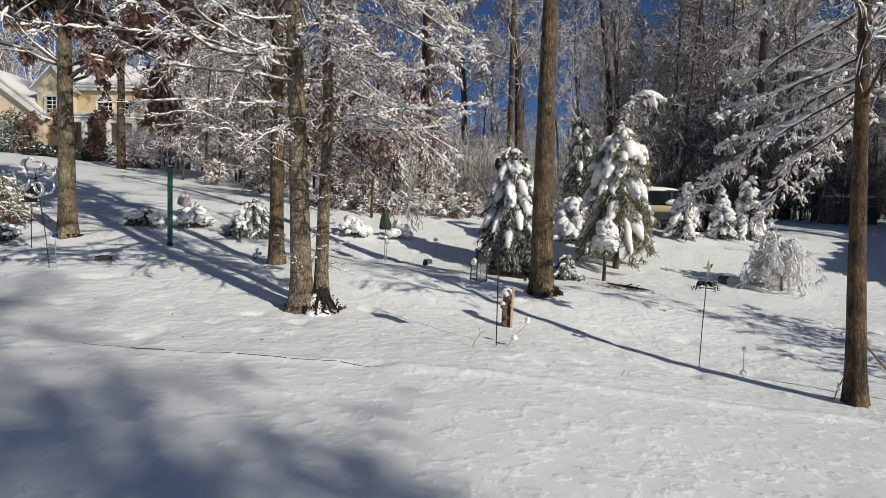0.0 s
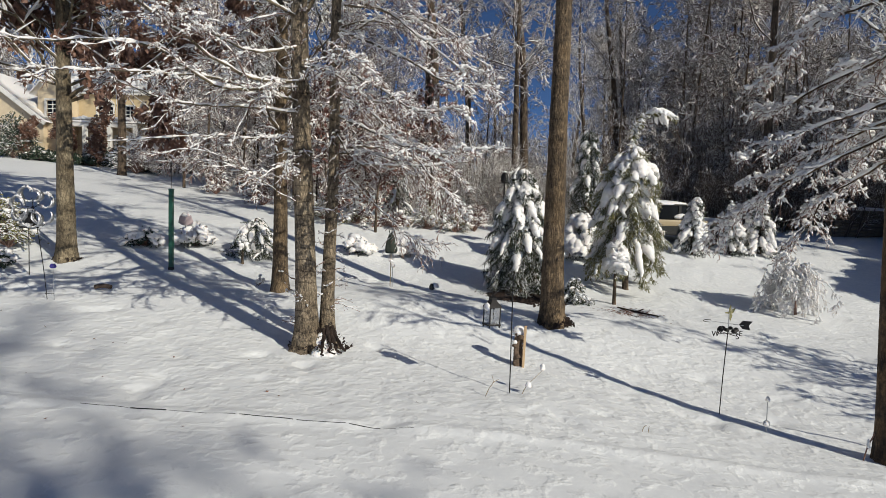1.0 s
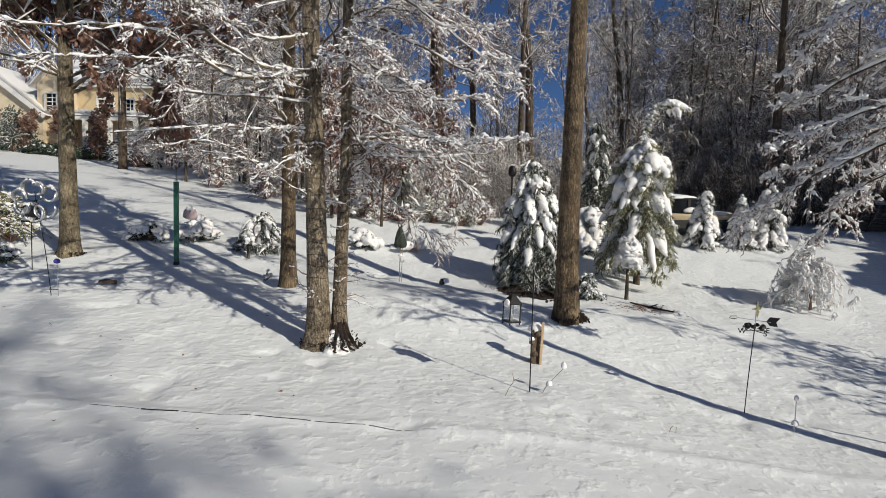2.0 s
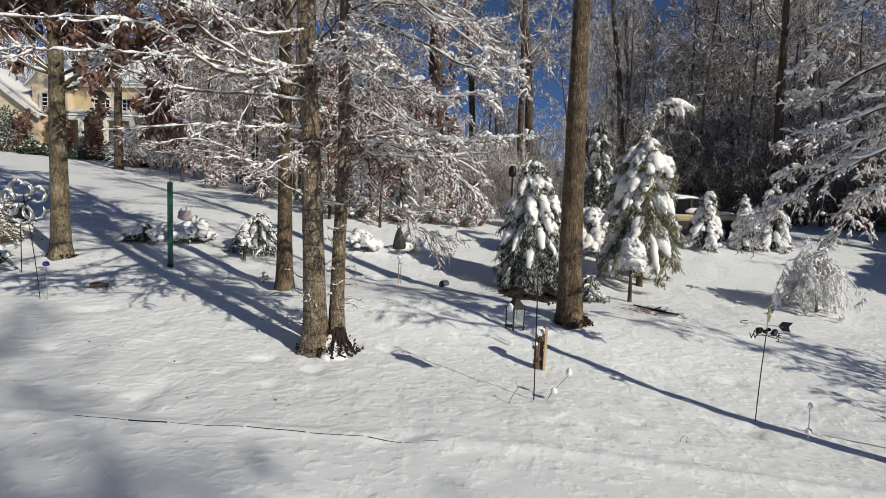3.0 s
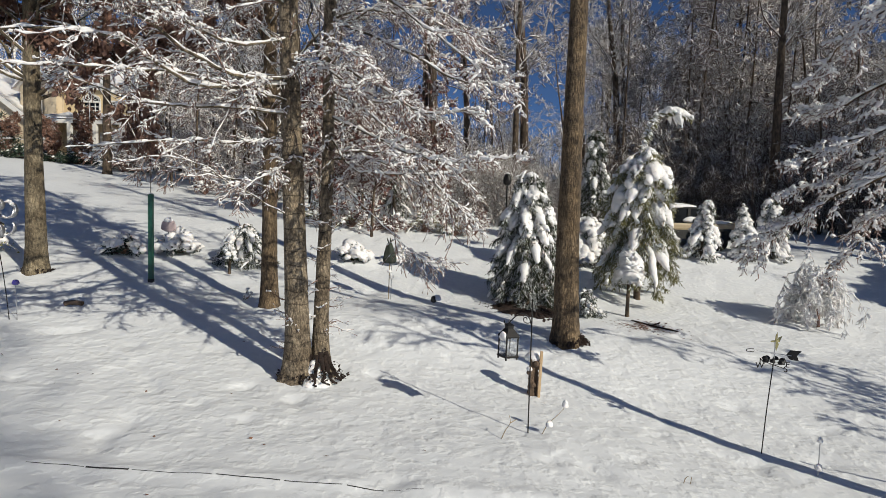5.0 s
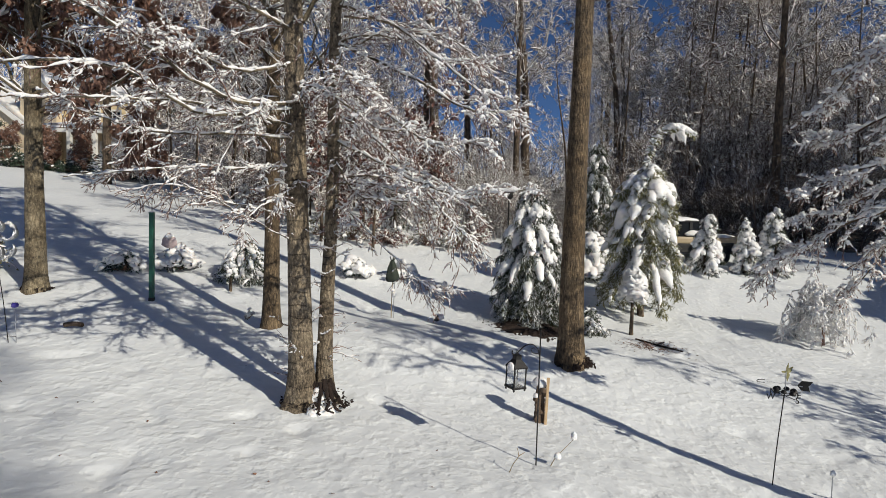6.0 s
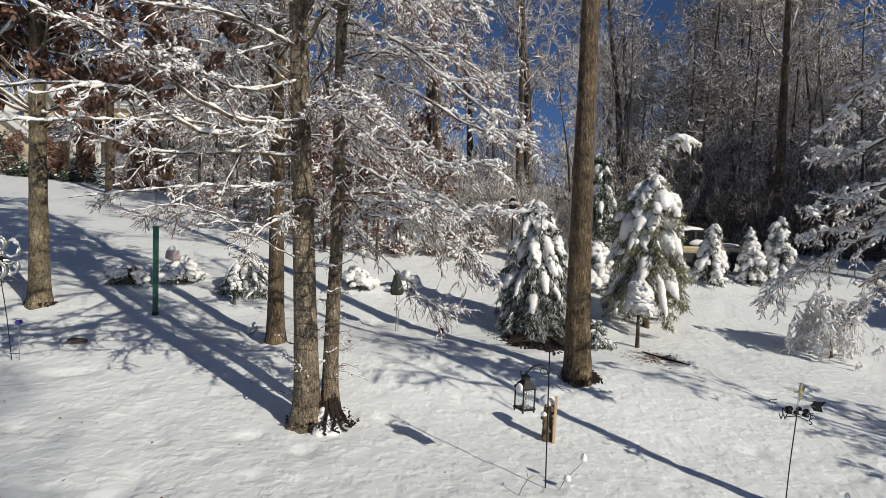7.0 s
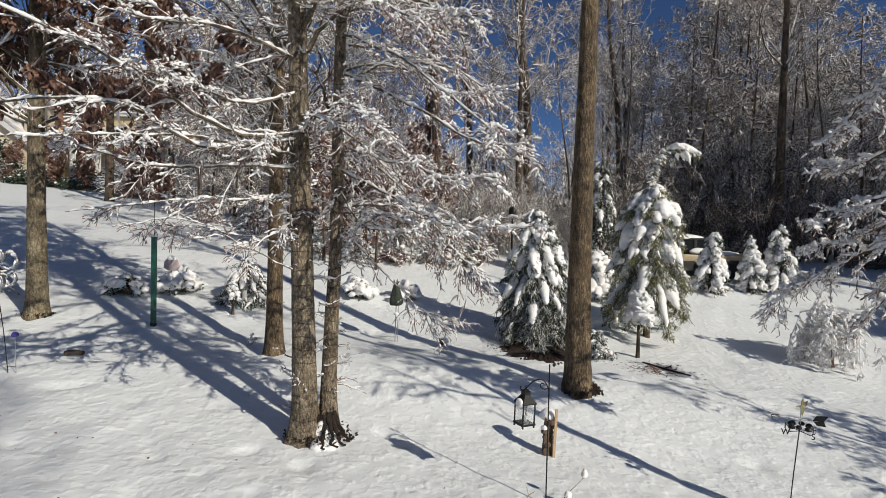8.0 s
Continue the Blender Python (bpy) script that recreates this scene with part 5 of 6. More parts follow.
# ---- garden ornaments ----
def shepherd_hook():
    x, y = 0.8, 7.76
    t = thing("shepherd_hook", x, y, "slim black iron shepherd's hook standing in the snow", "garden hook")
    b = H(x, y)
    rod("pole", [(0.0, 0, -0.2), (0.0, 0, 0.8), (0.0, 0, 1.72 - b)], 0.0085, METAL, t, 8, 12)
    rod("hook", [(0, 0, 1.40 - b), (-0.03, 0, 1.50 - b), (-0.10, 0, 1.555 - b), (-0.19, 0, 1.53 - b), (-0.27, 0, 1.45 - b), (-0.30, 0, 1.425 - b), (-0.335, 0, 1.44 - b), (-0.335, 0, 1.475 - b)], 0.0075, METAL, t, 7, 40)
    rod("scroll", [(0, 0, 1.46 - b), (-0.05, 0, 1.44 - b), (-0.095, 0, 1.46 - b), (-0.10, 0, 1.50 - b), (-0.07, 0, 1.51 - b), (-0.06, 0, 1.485 - b)], 0.006, METAL, t, 6, 26)
    blob("finial", (0, 0, 1.725 - b), (0.009, 0.009, 0.018), METAL, t)
    q = thing("lantern", 0.515, 7.76, "black metal lantern with clear panes hanging from the shepherd's hook", "lantern", z=1.02)
    q.rotation_euler = (0, radians(2), radians(28))
    w, h = 0.082, 0.235
    bm = bmesh.new()
    box(bm, 0, 0, 0.012, 2 * w + 0.03, 2 * w + 0.03, 0.024, 0.005)
    for sx in (-1, 1):
        for sy in (-1, 1):
            box(bm, sx * w, sy * w, h / 2 + 0.02, 0.014, 0.014, h)
            box(bm, sx * w * 0.98, sy * w * 0.98, -0.012, 0.016, 0.016, 0.03)
    box(bm, 0, 0, h + 0.022, 2 * w + 0.03, 2 * w + 0.03, 0.02, 0.004)
    part("frame", bm, METAL, q)
    bm = bmesh.new()
    bmesh.ops.create_cone(bm, cap_ends=True, segments=4, radius1=0.135, radius2=0.055, depth=0.085, matrix=Matrix.Translation((0, 0, h + 0.074)) @ Matrix.Rotation(radians(45), 4, "Z"))
    bmesh.ops.create_cone(bm, cap_ends=True, segments=4, radius1=0.055, radius2=0.055, depth=0.04, matrix=Matrix.Translation((0, 0, h + 0.136)) @ Matrix.Rotation(radians(45), 4, "Z"))
    bmesh.ops.create_cone(bm, cap_ends=True, segments=4, radius1=0.07, radius2=0.012, depth=0.03, matrix=Matrix.Translation((0, 0, h + 0.171)) @ Matrix.Rotation(radians(45), 4, "Z"))
    part("roof", bm, METAL, q)
    for k in range(4):
        bm = bmesh.new()
        box(bm, 0, -w, h / 2 + 0.02, 2 * w - 0.014, 0.003, h - 0.01)
        bmesh.ops.rotate(bm, cent=(0, 0, 0), matrix=Matrix.Rotation(k * math.pi / 2, 3, "Z"), verts=bm.verts)
        part("pane", bm, PANE, q, "clear glass pane")
    rod("ring", [(0, 0, h + 0.18), (0.018, 0, h + 0.2), (0, 0, h + 0.222), (-0.018, 0, h + 0.2), (0, 0, h + 0.18)], 0.004, METAL, q, 6, 24)
    blob("snow", (-0.10, -0.02, h + 0.01), (0.035, 0.06, 0.08), SNOW_CAP, q, 4, "snow clinging to one corner")
    blob("candle", (0, 0, 0.05), (0.03, 0.03, 0.06), TRIM, q)


shepherd_hook()


def wooden_stub():
    x, y = 1.16, 9.2
    rng = np.random.default_rng(8)
    t = thing("wooden_stub", x, y, "knotty bark-covered log stub and pale board with a cap of snow", "stump")
    trunk_mesh(rng, "log", [(-0.05, 0, -0.1), (-0.06, 0, 0.25), (-0.04, 0, 0.52)], 0.075, 0.062, STUMP_BARK, t, 1.2, 0.2, 26, 18, 0.24)
    bm = bmesh.new()
    box(bm, 0.035, -0.085, 0.28, 0.042, 0.03, 0.74, 0.006, Matrix.Rotation(radians(2), 3, "Y"))
    part("board", bm, WOOD, t, "pale split board nailed upright")
    blob("knot", (-0.11, -0.03, 0.30), (0.05, 0.05, 0.06), STUMP_BARK, t, 3)
    blob("knot", (-0.02, -0.075, 0.44), (0.05, 0.04, 0.06), STUMP_BARK, t, 8)
    blob("knot", (-0.06, -0.07, 0.12), (0.045, 0.04, 0.05), STUMP_BARK, t, 5)
    blob("knot", (0.03, -0.06, 0.38), (0.035, 0.03, 0.05), STUMP_BARK, t, 6)
    blob("snow_cap", (-0.04, 0.06, 0.5), (0.13, 0.12, 0.12), SNOW_CAP, t, 9, "round cap of snow")
    blob("snow_lump", (-0.12, -0.05, 0.36), (0.045, 0.05, 0.05), SNOW_CAP, t, 12)


wooden_stub()


def letter(ch, at, size, parent, turn=0):
    cu = bpy.data.curves.new("letter", "FONT")
    cu.body, cu.size, cu.extrude, cu.align_x = ch, size, 0.004, "CENTER"
    ob = bpy.data.objects.new("letter", cu)
    scene.collection.objects.link(ob)
    bpy.context.view_layer.update()
    me = bpy.data.meshes.new_from_object(ob.evaluated_get(bpy.context.evaluated_depsgraph_get()))
    bpy.data.objects.remove(ob)
    me.materials.append(METAL)
    q = new("letter", me)
    q.parent = parent
    q.matrix_local = Matrix.Translation(at) @ Matrix.Rotation(turn, 4, "Z") @ Matrix.Rotation(math.pi / 2, 4, "X")
    tagged(q, "black compass letter " + ch)


def weather_vane():
    x, y = 3.93, 8.08
    b = H(x, y)
    t = thing("weather_vane", x, y, "black garden weather vane on a slim stake with compass letters", "weather vane")
    dz = -b
    top = np.array((-0.04, -0.2, 0))
    rod("stake", [(0.01, 0.03, -0.2), (-0.01, -0.06, 0.5), (-0.04, -0.2, 1.06 + dz)], 0.007, METAL, t, 7, 12)
    rod("spindle", [(-0.04, -0.2, 1.05 + dz), (-0.04, -0.2, 1.27 + dz)], 0.006, STEEL, t, 7)
    g = radians(8)
    for k, ch in enumerate("ENWS"):
        a = g + k * math.pi / 2
        d = np.array((math.cos(a), math.sin(a), 0))
        c = top + (0, 0, 0.965 + dz)
        rod("arm", [c, c + d * 0.16], 0.005, METAL, t, 6)
        letter(ch, tuple(c + d * 0.195 - (0, 0, 0.035)), 0.105, t, 0)
        blob("berry", tuple(c + d * 0.12 + (0, 0, 0.05)), (0.038, 0.038, 0.04), METAL, t, k)
        a += 0.7
        d = np.array((math.cos(a), math.sin(a), 0))
        blob("berry", tuple(c + d * 0.10 + (0, 0, 0.06)), (0.034, 0.034, 0.036), METAL, t, k + 4)
        rod("berry_stem", [c + d * 0.10 + (0, 0, 0.06), c + (0, 0, 0.02)], 0.004, METAL, t, 5)
    c = top + (0, 0, 1.11 + dz)
    rod("arrow_shaft", [c + (-0.25, 0.02, 0.03), c + (0.2, -0.02, -0.02)], 0.005, STEEL, t, 6)
    rod("arrow_head", [c + (-0.25, 0.02, 0.05), c + (-0.33, 0.02, 0.045), c + (-0.34, 0.02, 0.02), c + (-0.25, 0.02, 0.012)], 0.005, METAL, t, 6, 14)
    bm = bmesh.new()
    v = [bm.verts.new(q) for q in ((0.14, -0.02, -0.01), (0.19, -0.02, 0.05), (0.33, -0.02, 0.04), (0.275, -0.02, -0.02), (0.30, -0.02, -0.085), (0.19, -0.02, -0.07))]
    f = bm.faces.new(v)
    r = bmesh.ops.extrude_face_region(bm, geom=[f])
    bmesh.ops.translate(bm, vec=(0, 0.008, 0), verts=[q for q in r["geom"] if isinstance(q, bmesh.types.BMVert)])
    bmesh.ops.translate(bm, vec=tuple(c), verts=bm.verts)
    part("arrow_tail", bm, METAL, t)
    # brass wing-like finial
    bm = bmesh.new()
    for pts in (((0, 0, 0.13), (0.045, 0.01, 0.2), (0.10, 0.02, 0.22), (0.06, 0, 0.15)), ((0, 0, 0.13), (-0.01, -0.02, 0.22), (0.0, -0.04, 0.28), (0.03, 0, 0.2)), ((0, 0, 0.12), (0.02, 0, 0.16), (0.05, 0, 0.12), (0.02, 0, 0.03)), ((0, 0, 0.17), (-0.06, 0.0, 0.16), (-0.05, 0, 0.145), (0.0, 0, 0.14))):
        f = bm.faces.new([bm.verts.new(q) for q in pts])
        r = bmesh.ops.extrude_face_region(bm, geom=[f])
        bmesh.ops.translate(bm, vec=(0, 0.006, 0), verts=[q for q in r["geom"] if isinstance(q, bmesh.types.BMVert)])
    bmesh.ops.translate(bm, vec=tuple(c), verts=bm.verts)
    part("finial", bm, BRASS, t, "weathered brass winged finial")


BRASS = mottled("weathered_brass", (0.16, 0.15, 0.06), (0.38, 0.35, 0.18), 20, 0.5, 0.2, 0.003, 0.5)
weather_vane()

st_ = thing("garden_stake", 4.32, 7.58, "thin stake light carrying two lumps of snow", "stake light")
rod("stem", [(0, 0, -0.1), (0, 0, 0.36)], 0.006, STEEL, st_)
blob("snow", (0, 0, 0.39), (0.03, 0.03, 0.055), SNOW_CAP, st_, 2)
blob("snow", (0, 0, 0.05), (0.045, 0.045, 0.06), SNOW_CAP, st_, 3)


def green_post():
    t = thing("green_post", -6.63, 12.95, "square dark green post topped by a thin rod and snow", "post")
    boxed("shaft", (0, 0, 0.9), (0.088, 0.088, 2.0), GREEN, t, 0.008)
    boxed("cap", (0, 0, 1.915), (0.1, 0.1, 0.03), GREEN, t, 0.008)
    boxed("foot", (0, 0, 0.03), (0.1, 0.1, 0.12), RUBBER, t, 0.008)
    rod("rod", [(0, 0, 1.9), (0, 0, 2.8)], 0.007, METAL, t)
    blob("snow", (0, 0, 1.935), (0.05, 0.05, 0.025), SNOW_CAP, t, 5)


green_post()


def wind_spinner():
    x, y = -7.58, 10.28
    t = thing("wind_spinner", x, y, "tall garden wind spinner with snow-coated curled arms", "wind spinner")
    b = H(x, y)
    rod("stake", [(0, 0, -0.1), (-0.1, 0, 0.8), (-0.28, 0, 1.9)], 0.007, METAL, t, 7, 12)
    rod("foot_bar", [(-0.05, 0, 0.12), (0.12, 0, 0.12)], 0.006, METAL, t)
    c = np.array((-0.26, 0, 1.72))
    arms = np.random.default_rng(3)
    for k in range(9):
        a = k * 0.7 + arms.normal(0, 0.2)
        r, d = arms.uniform(0.1, 0.16), arms.uniform(0.2, 0.32)
        mid = c + np.array((math.cos(a) * d, 0.06 * math.sin(k * 2.4), math.sin(a) * d * 0.95))
        w = a + math.pi + np.linspace(0, (4.2 + arms.uniform(-0.5, 0.6)) * (-1) ** k, 26)
        loop = np.stack([np.cos(w), 0.25 * np.sin(w + k), np.sin(w)], -1)
        half = 0.055 * np.sin(np.linspace(0.35, 2.9, 26))[:, None]
        rod("spoke", [tuple(c), tuple(mid + loop[0] * r)], 0.005, METAL, t, 6)
        ring = mid + loop * r
        side = np.array((0.25, 0.95, 0.15)) * half
        out = loop * 0.004
        V = np.stack([ring + side + out, ring - side + out, ring - side - out, ring + side - out], 1).reshape(-1, 3)
        i = np.arange(25)[:, None] * 4
        F = np.concatenate([i + np.array([[j, j + 4, (j + 1) % 4 + 4, (j + 1) % 4]]) for j in range(4)])
        mesh_object("arm", V, [F], STEEL, t, "curled grey metal blade")
        q = Soup()
        snow_on(np.random.default_rng(k), q, ring[None], np.full((1, 26), 0.01), 0.018, 7, 1.0, 1.0, 0.2)
        q.build("arm_snow", SNOW_CAP, t)
    blob("hub", tuple(c), (0.028, 0.028, 0.03), METAL, t, 2)
    q = thing("gazing_ball", -7.47, 10.3, "small purple glass ball on a thin garden stake", "garden stake")
    rod("stem", [(0, 0, -0.1), (-0.02, 0, 0.58)], 0.006, STEEL, q)
    blob("ball", (-0.02, 0, 0.63), (0.055, 0.055, 0.07), PURPLE, q, 1, "", 0.0)
    blob("ball_snow", (-0.02, 0, 0.685), (0.03, 0.03, 0.02), SNOW_CAP, q, 1)
    f = thing("bird_feeder", -8.95, 11.6, "dark hanging feeder with a snow-covered tray on a pole", "bird feeder")
    rod("pole", [(0, 0, -0.1), (0, 0, 1.0)], 0.009, METAL, f)
    boxed("hopper", (0, 0, 1.15), (0.19, 0.17, 0.24), METAL, f, 0.02)
    boxed("tray", (0, 0, 1.01), (0.26, 0.22, 0.035), METAL, f, 0.01)
    bm = bmesh.new()
    bmesh.ops.create_cone(bm, cap_ends=True, segments=4, radius1=0.2, radius2=0.04, depth=0.1, matrix=Matrix.Translation((0, 0, 1.32)) @ Matrix.Rotation(radians(45), 4, "Z"))
    part("roof", bm, METAL, f)
    blob("snow", (0, 0, 1.35), (0.13, 0.12, 0.05), SNOW_CAP, f, 7)


wind_spinner()


def cloth_bag():
    t = thing("bagged_plant", -1.48, 13.4, "dark green cloth bag tied over a plant on thin stakes", "plant cover")
    bm = bmesh.new()
    bmesh.ops.create_cone(bm, cap_ends=True, segments=18, radius1=0.15, radius2=0.04, depth=0.46)
    bmesh.ops.subdivide_edges(bm, edges=[e for e in bm.edges if abs(e.verts[0].co.z - e.verts[1].co.z) > 0.1], cuts=6)
    for v in bm.verts:
        s = (v.co.z + 0.25) / 0.5
        a = math.atan2(v.co.y, v.co.x)
        k = (1 + 0.16 * math.sin(a * 5 + s * 3)) * (0.04 + 0.17 * max(0, 1 - s) ** 0.75 * min(1, 0.55 + 2.2 * s))
        v.co.x, v.co.y = math.cos(a) * k * 0.82, math.sin(a) * k * 0.82
        v.co.z += 1.05
    part("bag", bm, BAG, t, "", True)
    for k in range(5):
        rod("tie", [(0, 0, 1.24), (0.03 * math.cos(k * 1.3), 0.03 * math.sin(k * 1.3), 1.3), (0.07 * math.cos(k * 1.3), 0.07 * math.sin(k * 1.3), 1.36 + 0.03 * (k % 2))], 0.02, BAG, t, 6, 8, "", 0.008)
    rod("stem", [(0, 0, -0.1), (0.01, 0, 0.85)], 0.010, REED, t)
    rod("stem", [(0.05, 0, -0.1), (0.06, 0, 0.85)], 0.008, STEEL, t)
    blob("snow", (0.06, 0, 0.5), (0.05, 0.05, 0.09), SNOW_CAP, t, 3)
    blob("snow", (0.02, -0.04, 0.62), (0.06, 0.05, 0.05), SNOW_CAP, t, 8)


cloth_bag()
pot = thing("garden_pot", -0.42, 13.4, "small dark pot half buried and capped with snow", "pot")
blob("pot", (-0.03, -0.02, 0.07), (0.07, 0.07, 0.11), RUBBER, pot, 3)
blob("snow", (0.04, 0.03, 0.1), (0.11, 0.1, 0.1), SNOW_CAP, pot, 4)
orn = thing("round_ornament", -7.45, 15.35, "round pinkish metal disc ornament on a stake above a shrub", "ornament")
rod("stem", [(0, 0, -0.1), (0, 0, 0.65)], 0.01, METAL, orn)
blob("disc", (0, 0, 0.68), (0.2, 0.05, 0.24), mottled("pink_disc", (0.35, 0.26, 0.26), (0.5, 0.42, 0.42), 6, 0.4), orn, 2)
blob("snow", (0, 0, 0.86), (0.12, 0.07, 0.1), SNOW_CAP, orn, 2)
pole2 = thing("feeder_pole", 1.93, 19.7, "dark feeder pole with a dish base in the far lawn", "feeder pole")
rod("pole", [(0, 0, -0.1), (0, 0, 2.3)], 0.03, METAL, pole2)
blob("dish", (0, 0, 0.05), (0.25, 0.25, 0.12), METAL, pole2, 2)
blob("feeder", (0, 0, 2.3), (0.14, 0.14, 0.3), METAL, pole2, 5)
blob("snow", (0, 0, 2.58), (0.09, 0.09, 0.04), SNOW_CAP, pole2, 6)
mini = thing("marker", -0.25, 15.9, "small dark marker with a lump of snow", "marker")
rod("stem", [(0, 0, -0.1), (0, 0, 0.3)], 0.008, STEEL, mini)
blob("snow", (0, 0, 0.33), (0.07, 0.05, 0.08), SNOW_CAP, mini, 3)


def stem_plant(name, x, y, paths, label):
    t = thing(name, x, y, label, "dry plant", "dry stems")
    for k, pts in enumerate(paths):
        rod("stem", pts, 0.006, REED, t, 5, 14, "", 0.003)
    return t


sp = stem_plant("dry_stem", 0.95, 7.75, [[(0, 0, -0.05), (0.08, 0, 0.12), (0.2, 0, 0.25), (0.3, 0, 0.36)]], "dry bent stem carrying two lumps of snow")
blob("snow", (0.11, 0, 0.13), (0.045, 0.04, 0.06), SNOW_CAP, sp, 3)
blob("snow", (0.3, 0, 0.38), (0.04, 0.035, 0.07), SNOW_CAP, sp, 5)
stem_plant("dry_stem", 0.42, 7.5, [[(0, 0, -0.05), (0.06, 0, 0.1), (0.12, 0, 0.2), (0.1, 0, 0.3)], [(0.12, 0, 0.2), (0.2, 0.02, 0.24)]], "thin dry forked stem poking out of the snow")
stem_plant("dry_stem", 2.35, 6.9, [[(0, 0, -0.05), (0.02, 0, 0.06), (0.06, 0, 0.1)], [(0.08, 0, -0.05), (0.1, 0.02, 0.08)]], "short dry twig tips poking out of the snow")


def edging():
    """The black garden edging that shows as a broken line."""
    t = thing("lawn_edging", 0, 0, "black plastic lawn edging showing as a broken line through snow", "edging", z=0)
    for x0, x1, w in ((-4.15, -3.62, 0.006), (-3.6, -3.2, 0.011), (-3.17, -2.42, 0.0055), (-2.38, -1.78, 0.006), (-1.74, -1.2, 0.005), (-1.16, -0.82, 0.006), (-0.78, -0.45, 0.004)):
        xs = np.linspace(x0, x1, 8)
        ys = 6.12 + 0.03 * np.sin(xs * 1.3)
        zs = terrain(xs, ys) + snow_relief(xs, ys) + 0.024
        s = Soup()
        s.tubes(np.stack([xs, ys, zs], -1)[None], np.full((1, 8), w), 6)
        s.build("strip", RUBBER, t)


edging()
lg = thing("fallen_log", -7.1, 11.15, "short brown branch piece lying on the snow", "log")
rod("wood", [(-0.16, 0, 0.05), (0, 0.01, 0.075), (0.17, -0.01, 0.06)], 0.045, STUMP_BARK, lg, 9, 10)
br = thing("fallen_branch", 4.55, 13.3, "dark fallen branch lying on leaf-strewn snow", "branch")
rod("wood", [(-0.3, 0.5, 0.08), (0, 0.05, 0.06), (0.35, -0.5, 0.05)], 0.03, WOODY, br, 7, 14, "", 0.015)
rod("side_twig", [(0, 0.05, 0.06), (0.2, 0.1, 0.12)], 0.015, WOODY, br, 6)


def scattered_leaves(name, label, x, y, rx, ry, count, seed, size=0.045):
    rng = np.random.default_rng(seed)
    s = Soup()
    px, py = x + rng.normal(0, rx, count), y + rng.normal(0, ry, count)
    C = np.stack([px, py, terrain(px, py) + snow_relief(px, py) + 0.015], -1)
    D = unit(rng.normal(size=(count, 3)) * (1, 1, 0.15))
    W = unit(np.cross(D, np.array((0, 0, 1.0)) + rng.normal(0, 0.2, (count, 3))))
    s.cards(C, D, W, size * rng.uniform(0.5, 1.4, count), size * 0.4 * rng.uniform(0.6, 1.2, count))
    tagged(s.build(name, LEAF, None, "", False), label, "leaves", kind="stuff")


scattered_leaves("leaf_litter", "dark fallen leaves scattered on snow under the pine", 4.35, 13.3, 0.36, 0.24, 300, 4, 0.06)
scattered_leaves("dead_leaves", "few brown leaves lying on the open snow", -4.0, 8.5, 2.2, 1.4, 26, 5)


mulch = thing("mulch_patch", 1.75, 13.7, "patch of bare brown mulch under the bowed spruce", "mulch")
litter_shade_skirt(np.random.default_rng(12), mulch, 0.1, 0.1, 1.05, 0.06, "soil", (1.75, 13.7))
ice = thing("icy_twig", 5.1, 6.86, "short leaning twig crusted with ice beside the slim tree", "twig")
rod("twig", [(0, 0, -0.05), (0.04, 0, 0.12), (0.12, 0, 0.3)], 0.008, TWIG, ice)
blob("ice", (0.05, 0, 0.14), (0.02, 0.02, 0.09), SNOW_CAP, ice, 4)
prop = thing("leaning_stick", 6.2, 6.9, "dark stick leaning against the slim tree", "stick")
rod("stick", [(0.15, 0, -0.1), (-0.35, 0.1, 0.45), (-0.72, 0.1, 0.85)], 0.016, TWIG, prop)


# ---- vehicle and firewood by the woods ----
def wheel(parent, x, y, z):
    bm = bmesh.new()
    bmesh.ops.create_cone(bm, cap_ends=True, segments=28, radius1=0.36, radius2=0.36, depth=0.24, matrix=Matrix.Translation((x, y, z)) @ Matrix.Rotation(math.pi / 2, 4, "X"))
    bmesh.ops.bevel(bm, geom=[e for e in bm.edges if len(e.link_faces) == 2 and e.calc_face_angle() > 1], offset=0.04, segments=2, affect="EDGES")
    w = part("wheel", bm, RUBBER, parent, "", True)
    bm = bmesh.new()
    bmesh.ops.create_cone(bm, cap_ends=True, segments=24, radius1=0.21, radius2=0.17, depth=0.26, matrix=Matrix.Translation((x, y, z)) @ Matrix.Rotation(math.pi / 2, 4, "X"))
    part("rim", bm, STEEL, w)


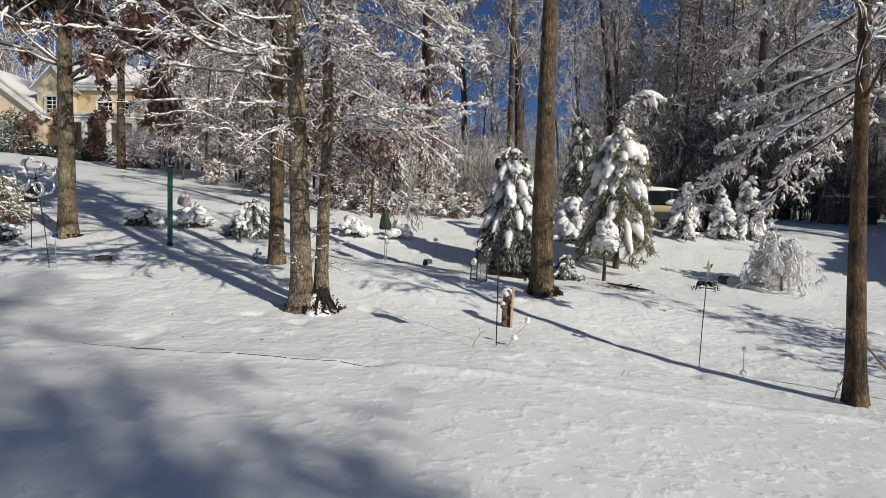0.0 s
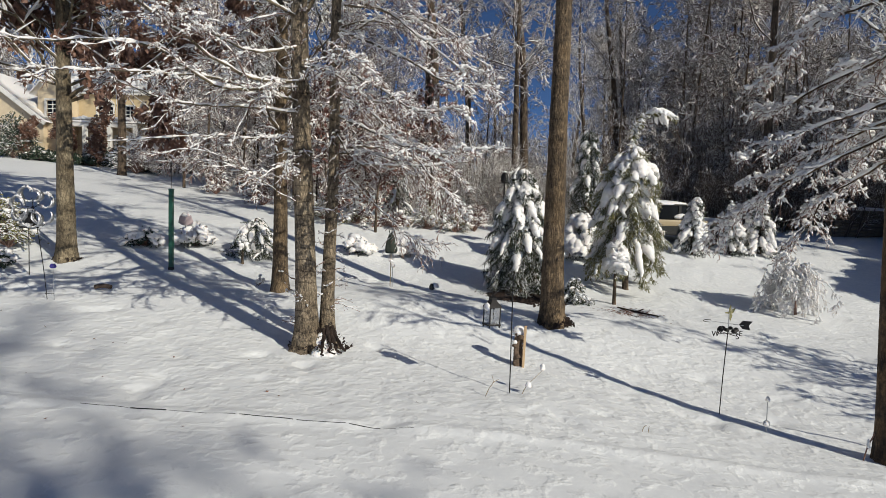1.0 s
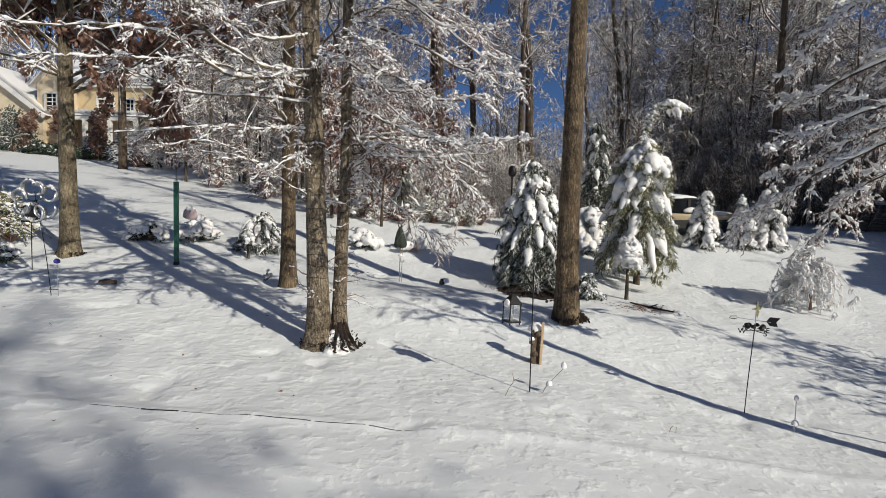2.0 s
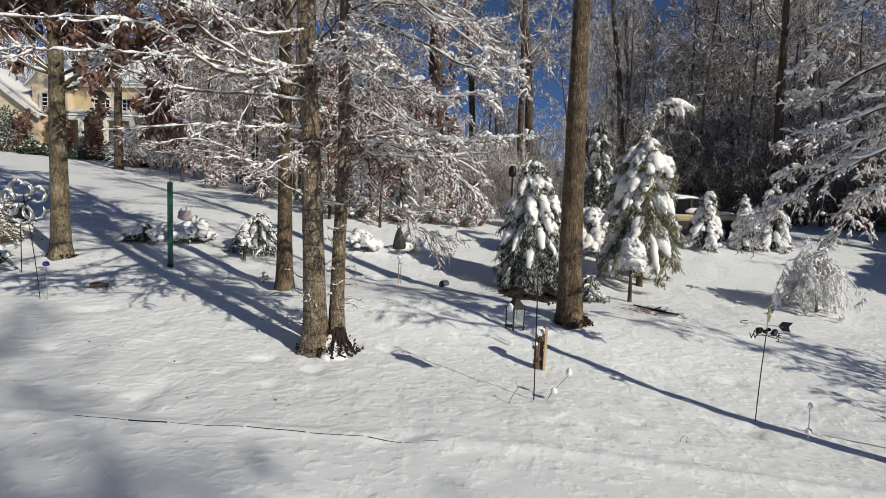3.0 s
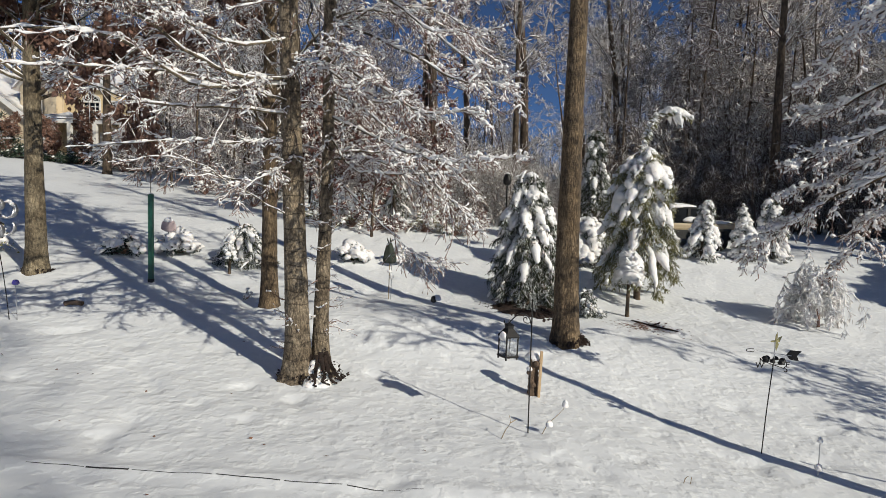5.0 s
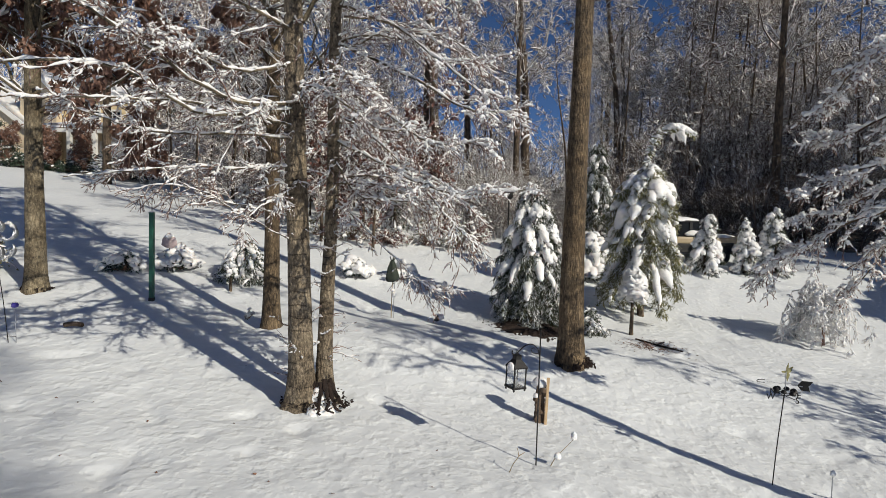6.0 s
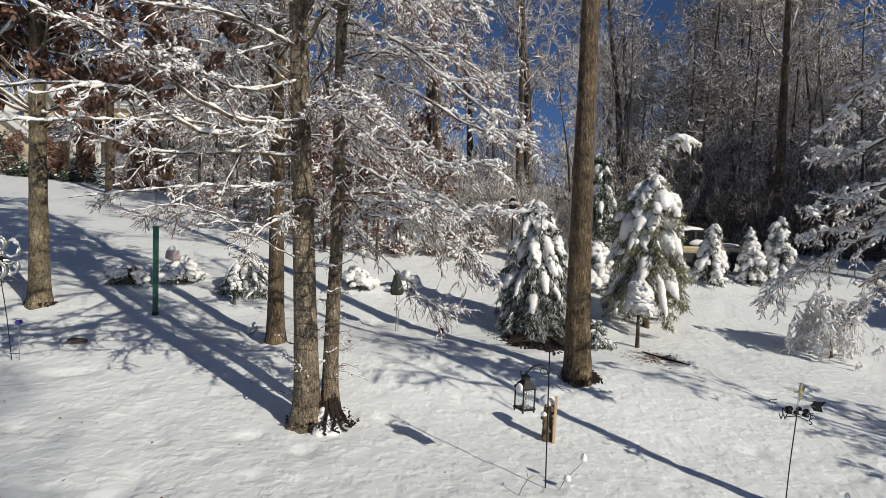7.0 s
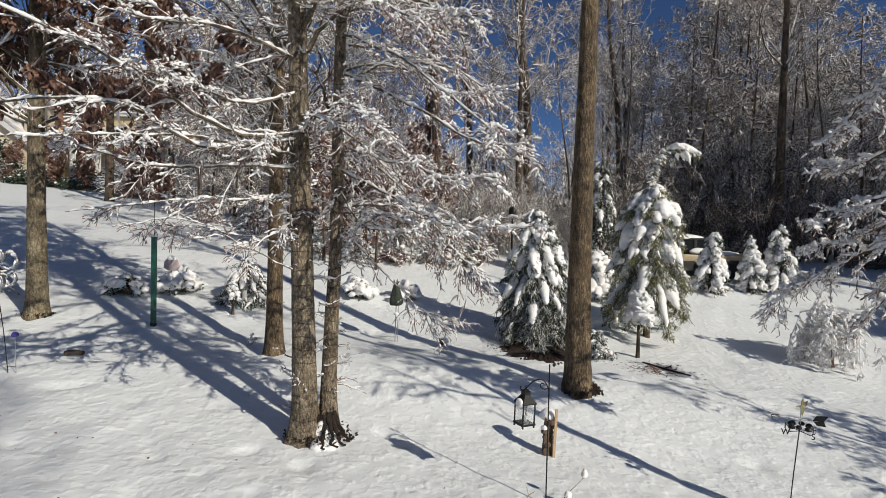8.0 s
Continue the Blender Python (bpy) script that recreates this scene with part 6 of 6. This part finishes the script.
def parked_car():
    t = thing("parked_car", 8.65, 21.9, "tan off-road car under a slab of roof snow by the woods", "car", z=H(8.65, 21.9) - 0.2)
    bm = bmesh.new()
    box(bm, 0, 0, 0.9, 4.2, 1.7, 0.26, 0.07)
    box(bm, 1.75, 0, 0.95, 0.7, 1.5, 0.26, 0.06)
    part("body", bm, TAN, t)
    bm = bmesh.new()
    box(bm, 0, 0, 0.6, 4.1, 1.72, 0.36, 0.05)
    for x in (-1.3, 1.35):
        box(bm, x, -0.84, 0.79, 0.95, 0.14, 0.1, 0.03)
    part("cladding", bm, RUBBER, t, "black lower body and wheel arches")
    bm = bmesh.new()
    prof = [(-1.95, 1.0), (1.05, 1.0), (0.7, 1.58), (-1.9, 1.6)]
    v = [bm.verts.new((x, -0.76, z)) for x, z in prof]
    f = bm.faces.new(v)
    r = bmesh.ops.extrude_face_region(bm, geom=[f])
    bmesh.ops.translate(bm, vec=(0, 1.52, 0), verts=[q for q in r["geom"] if isinstance(q, bmesh.types.BMVert)])
    part("cabin_glass", bm, GLASS, t, "dark side windows")
    bm = bmesh.new()
    for x in (-1.92, -0.75, 0.25):
        for s in (-0.77, 0.77):
            box(bm, x, s, 1.3, 0.1, 0.05, 0.62)
    box(bm, -0.6, 0, 1.6, 2.75, 1.6, 0.07, 0.03)
    part("roof_frame", bm, RUBBER, t)
    blob("roof_snow", (-0.6, 0, 1.62), (1.5, 0.88, 0.2), SNOW_CAP, t, 3, "", 0.05)
    blob("hood_snow", (1.6, 0, 1.04), (0.62, 0.8, 0.14), SNOW_CAP, t, 4)
    blob("sill_snow", (0.35, -0.8, 1.12), (0.35, 0.1, 0.16), SNOW_CAP, t, 6)
    boxed("bumper", (2.15, 0, 0.55), (0.14, 1.6, 0.18), RUBBER, t, 0.03)
    boxed("sill", (0, -0.84, 0.5), (2.4, 0.08, 0.1), RUBBER, t, 0.02)
    for x in (-1.3, 1.35):
        for s in (-0.8, 0.8):
            wheel(t, x, s, 0.36)


parked_car()


def firewood_stack():
    rng = np.random.default_rng(9)
    for row in range(2):
        t = thing("firewood_stack", 18.3 + row * 2.7, 24.2 - row * 0.6, "long stack of weathered logs between posts under thin snow", "firewood", "firewood stacks")
        bm = bmesh.new()
        bmesh.ops.create_cone(bm, cap_ends=True, segments=9, radius1=0.075, radius2=0.07, depth=2.4, matrix=Matrix.Rotation(math.pi / 2, 4, "Y"))
        base = part("log", bm, FIREWOOD, t, "", True)
        first = True
        for k in range(8):
            for j in range(3):
                q = base if first else new("log", base.data)
                q.parent = t
                q.matrix_local = pose(rng.normal(0, 0.05), j * 0.17 + rng.normal(0, 0.02), 0.08 + k * 0.145, 0, rng.normal(0, 1), rng.normal(0, 2)) @ Matrix.Diagonal((1, rng.uniform(0.85, 1.1), rng.uniform(0.85, 1.1), 1))
                first = False
        for s in (-1.22, 1.22):
            boxed("post", (s, 0.15, 0.65), (0.1, 0.1, 1.4), FIREWOOD, t, 0.01)
        blob("snow", (0, 0.17, 1.2), (1.25, 0.34, 0.12), SNOW_CAP, t, 3, "", 0.1)


firewood_stack()
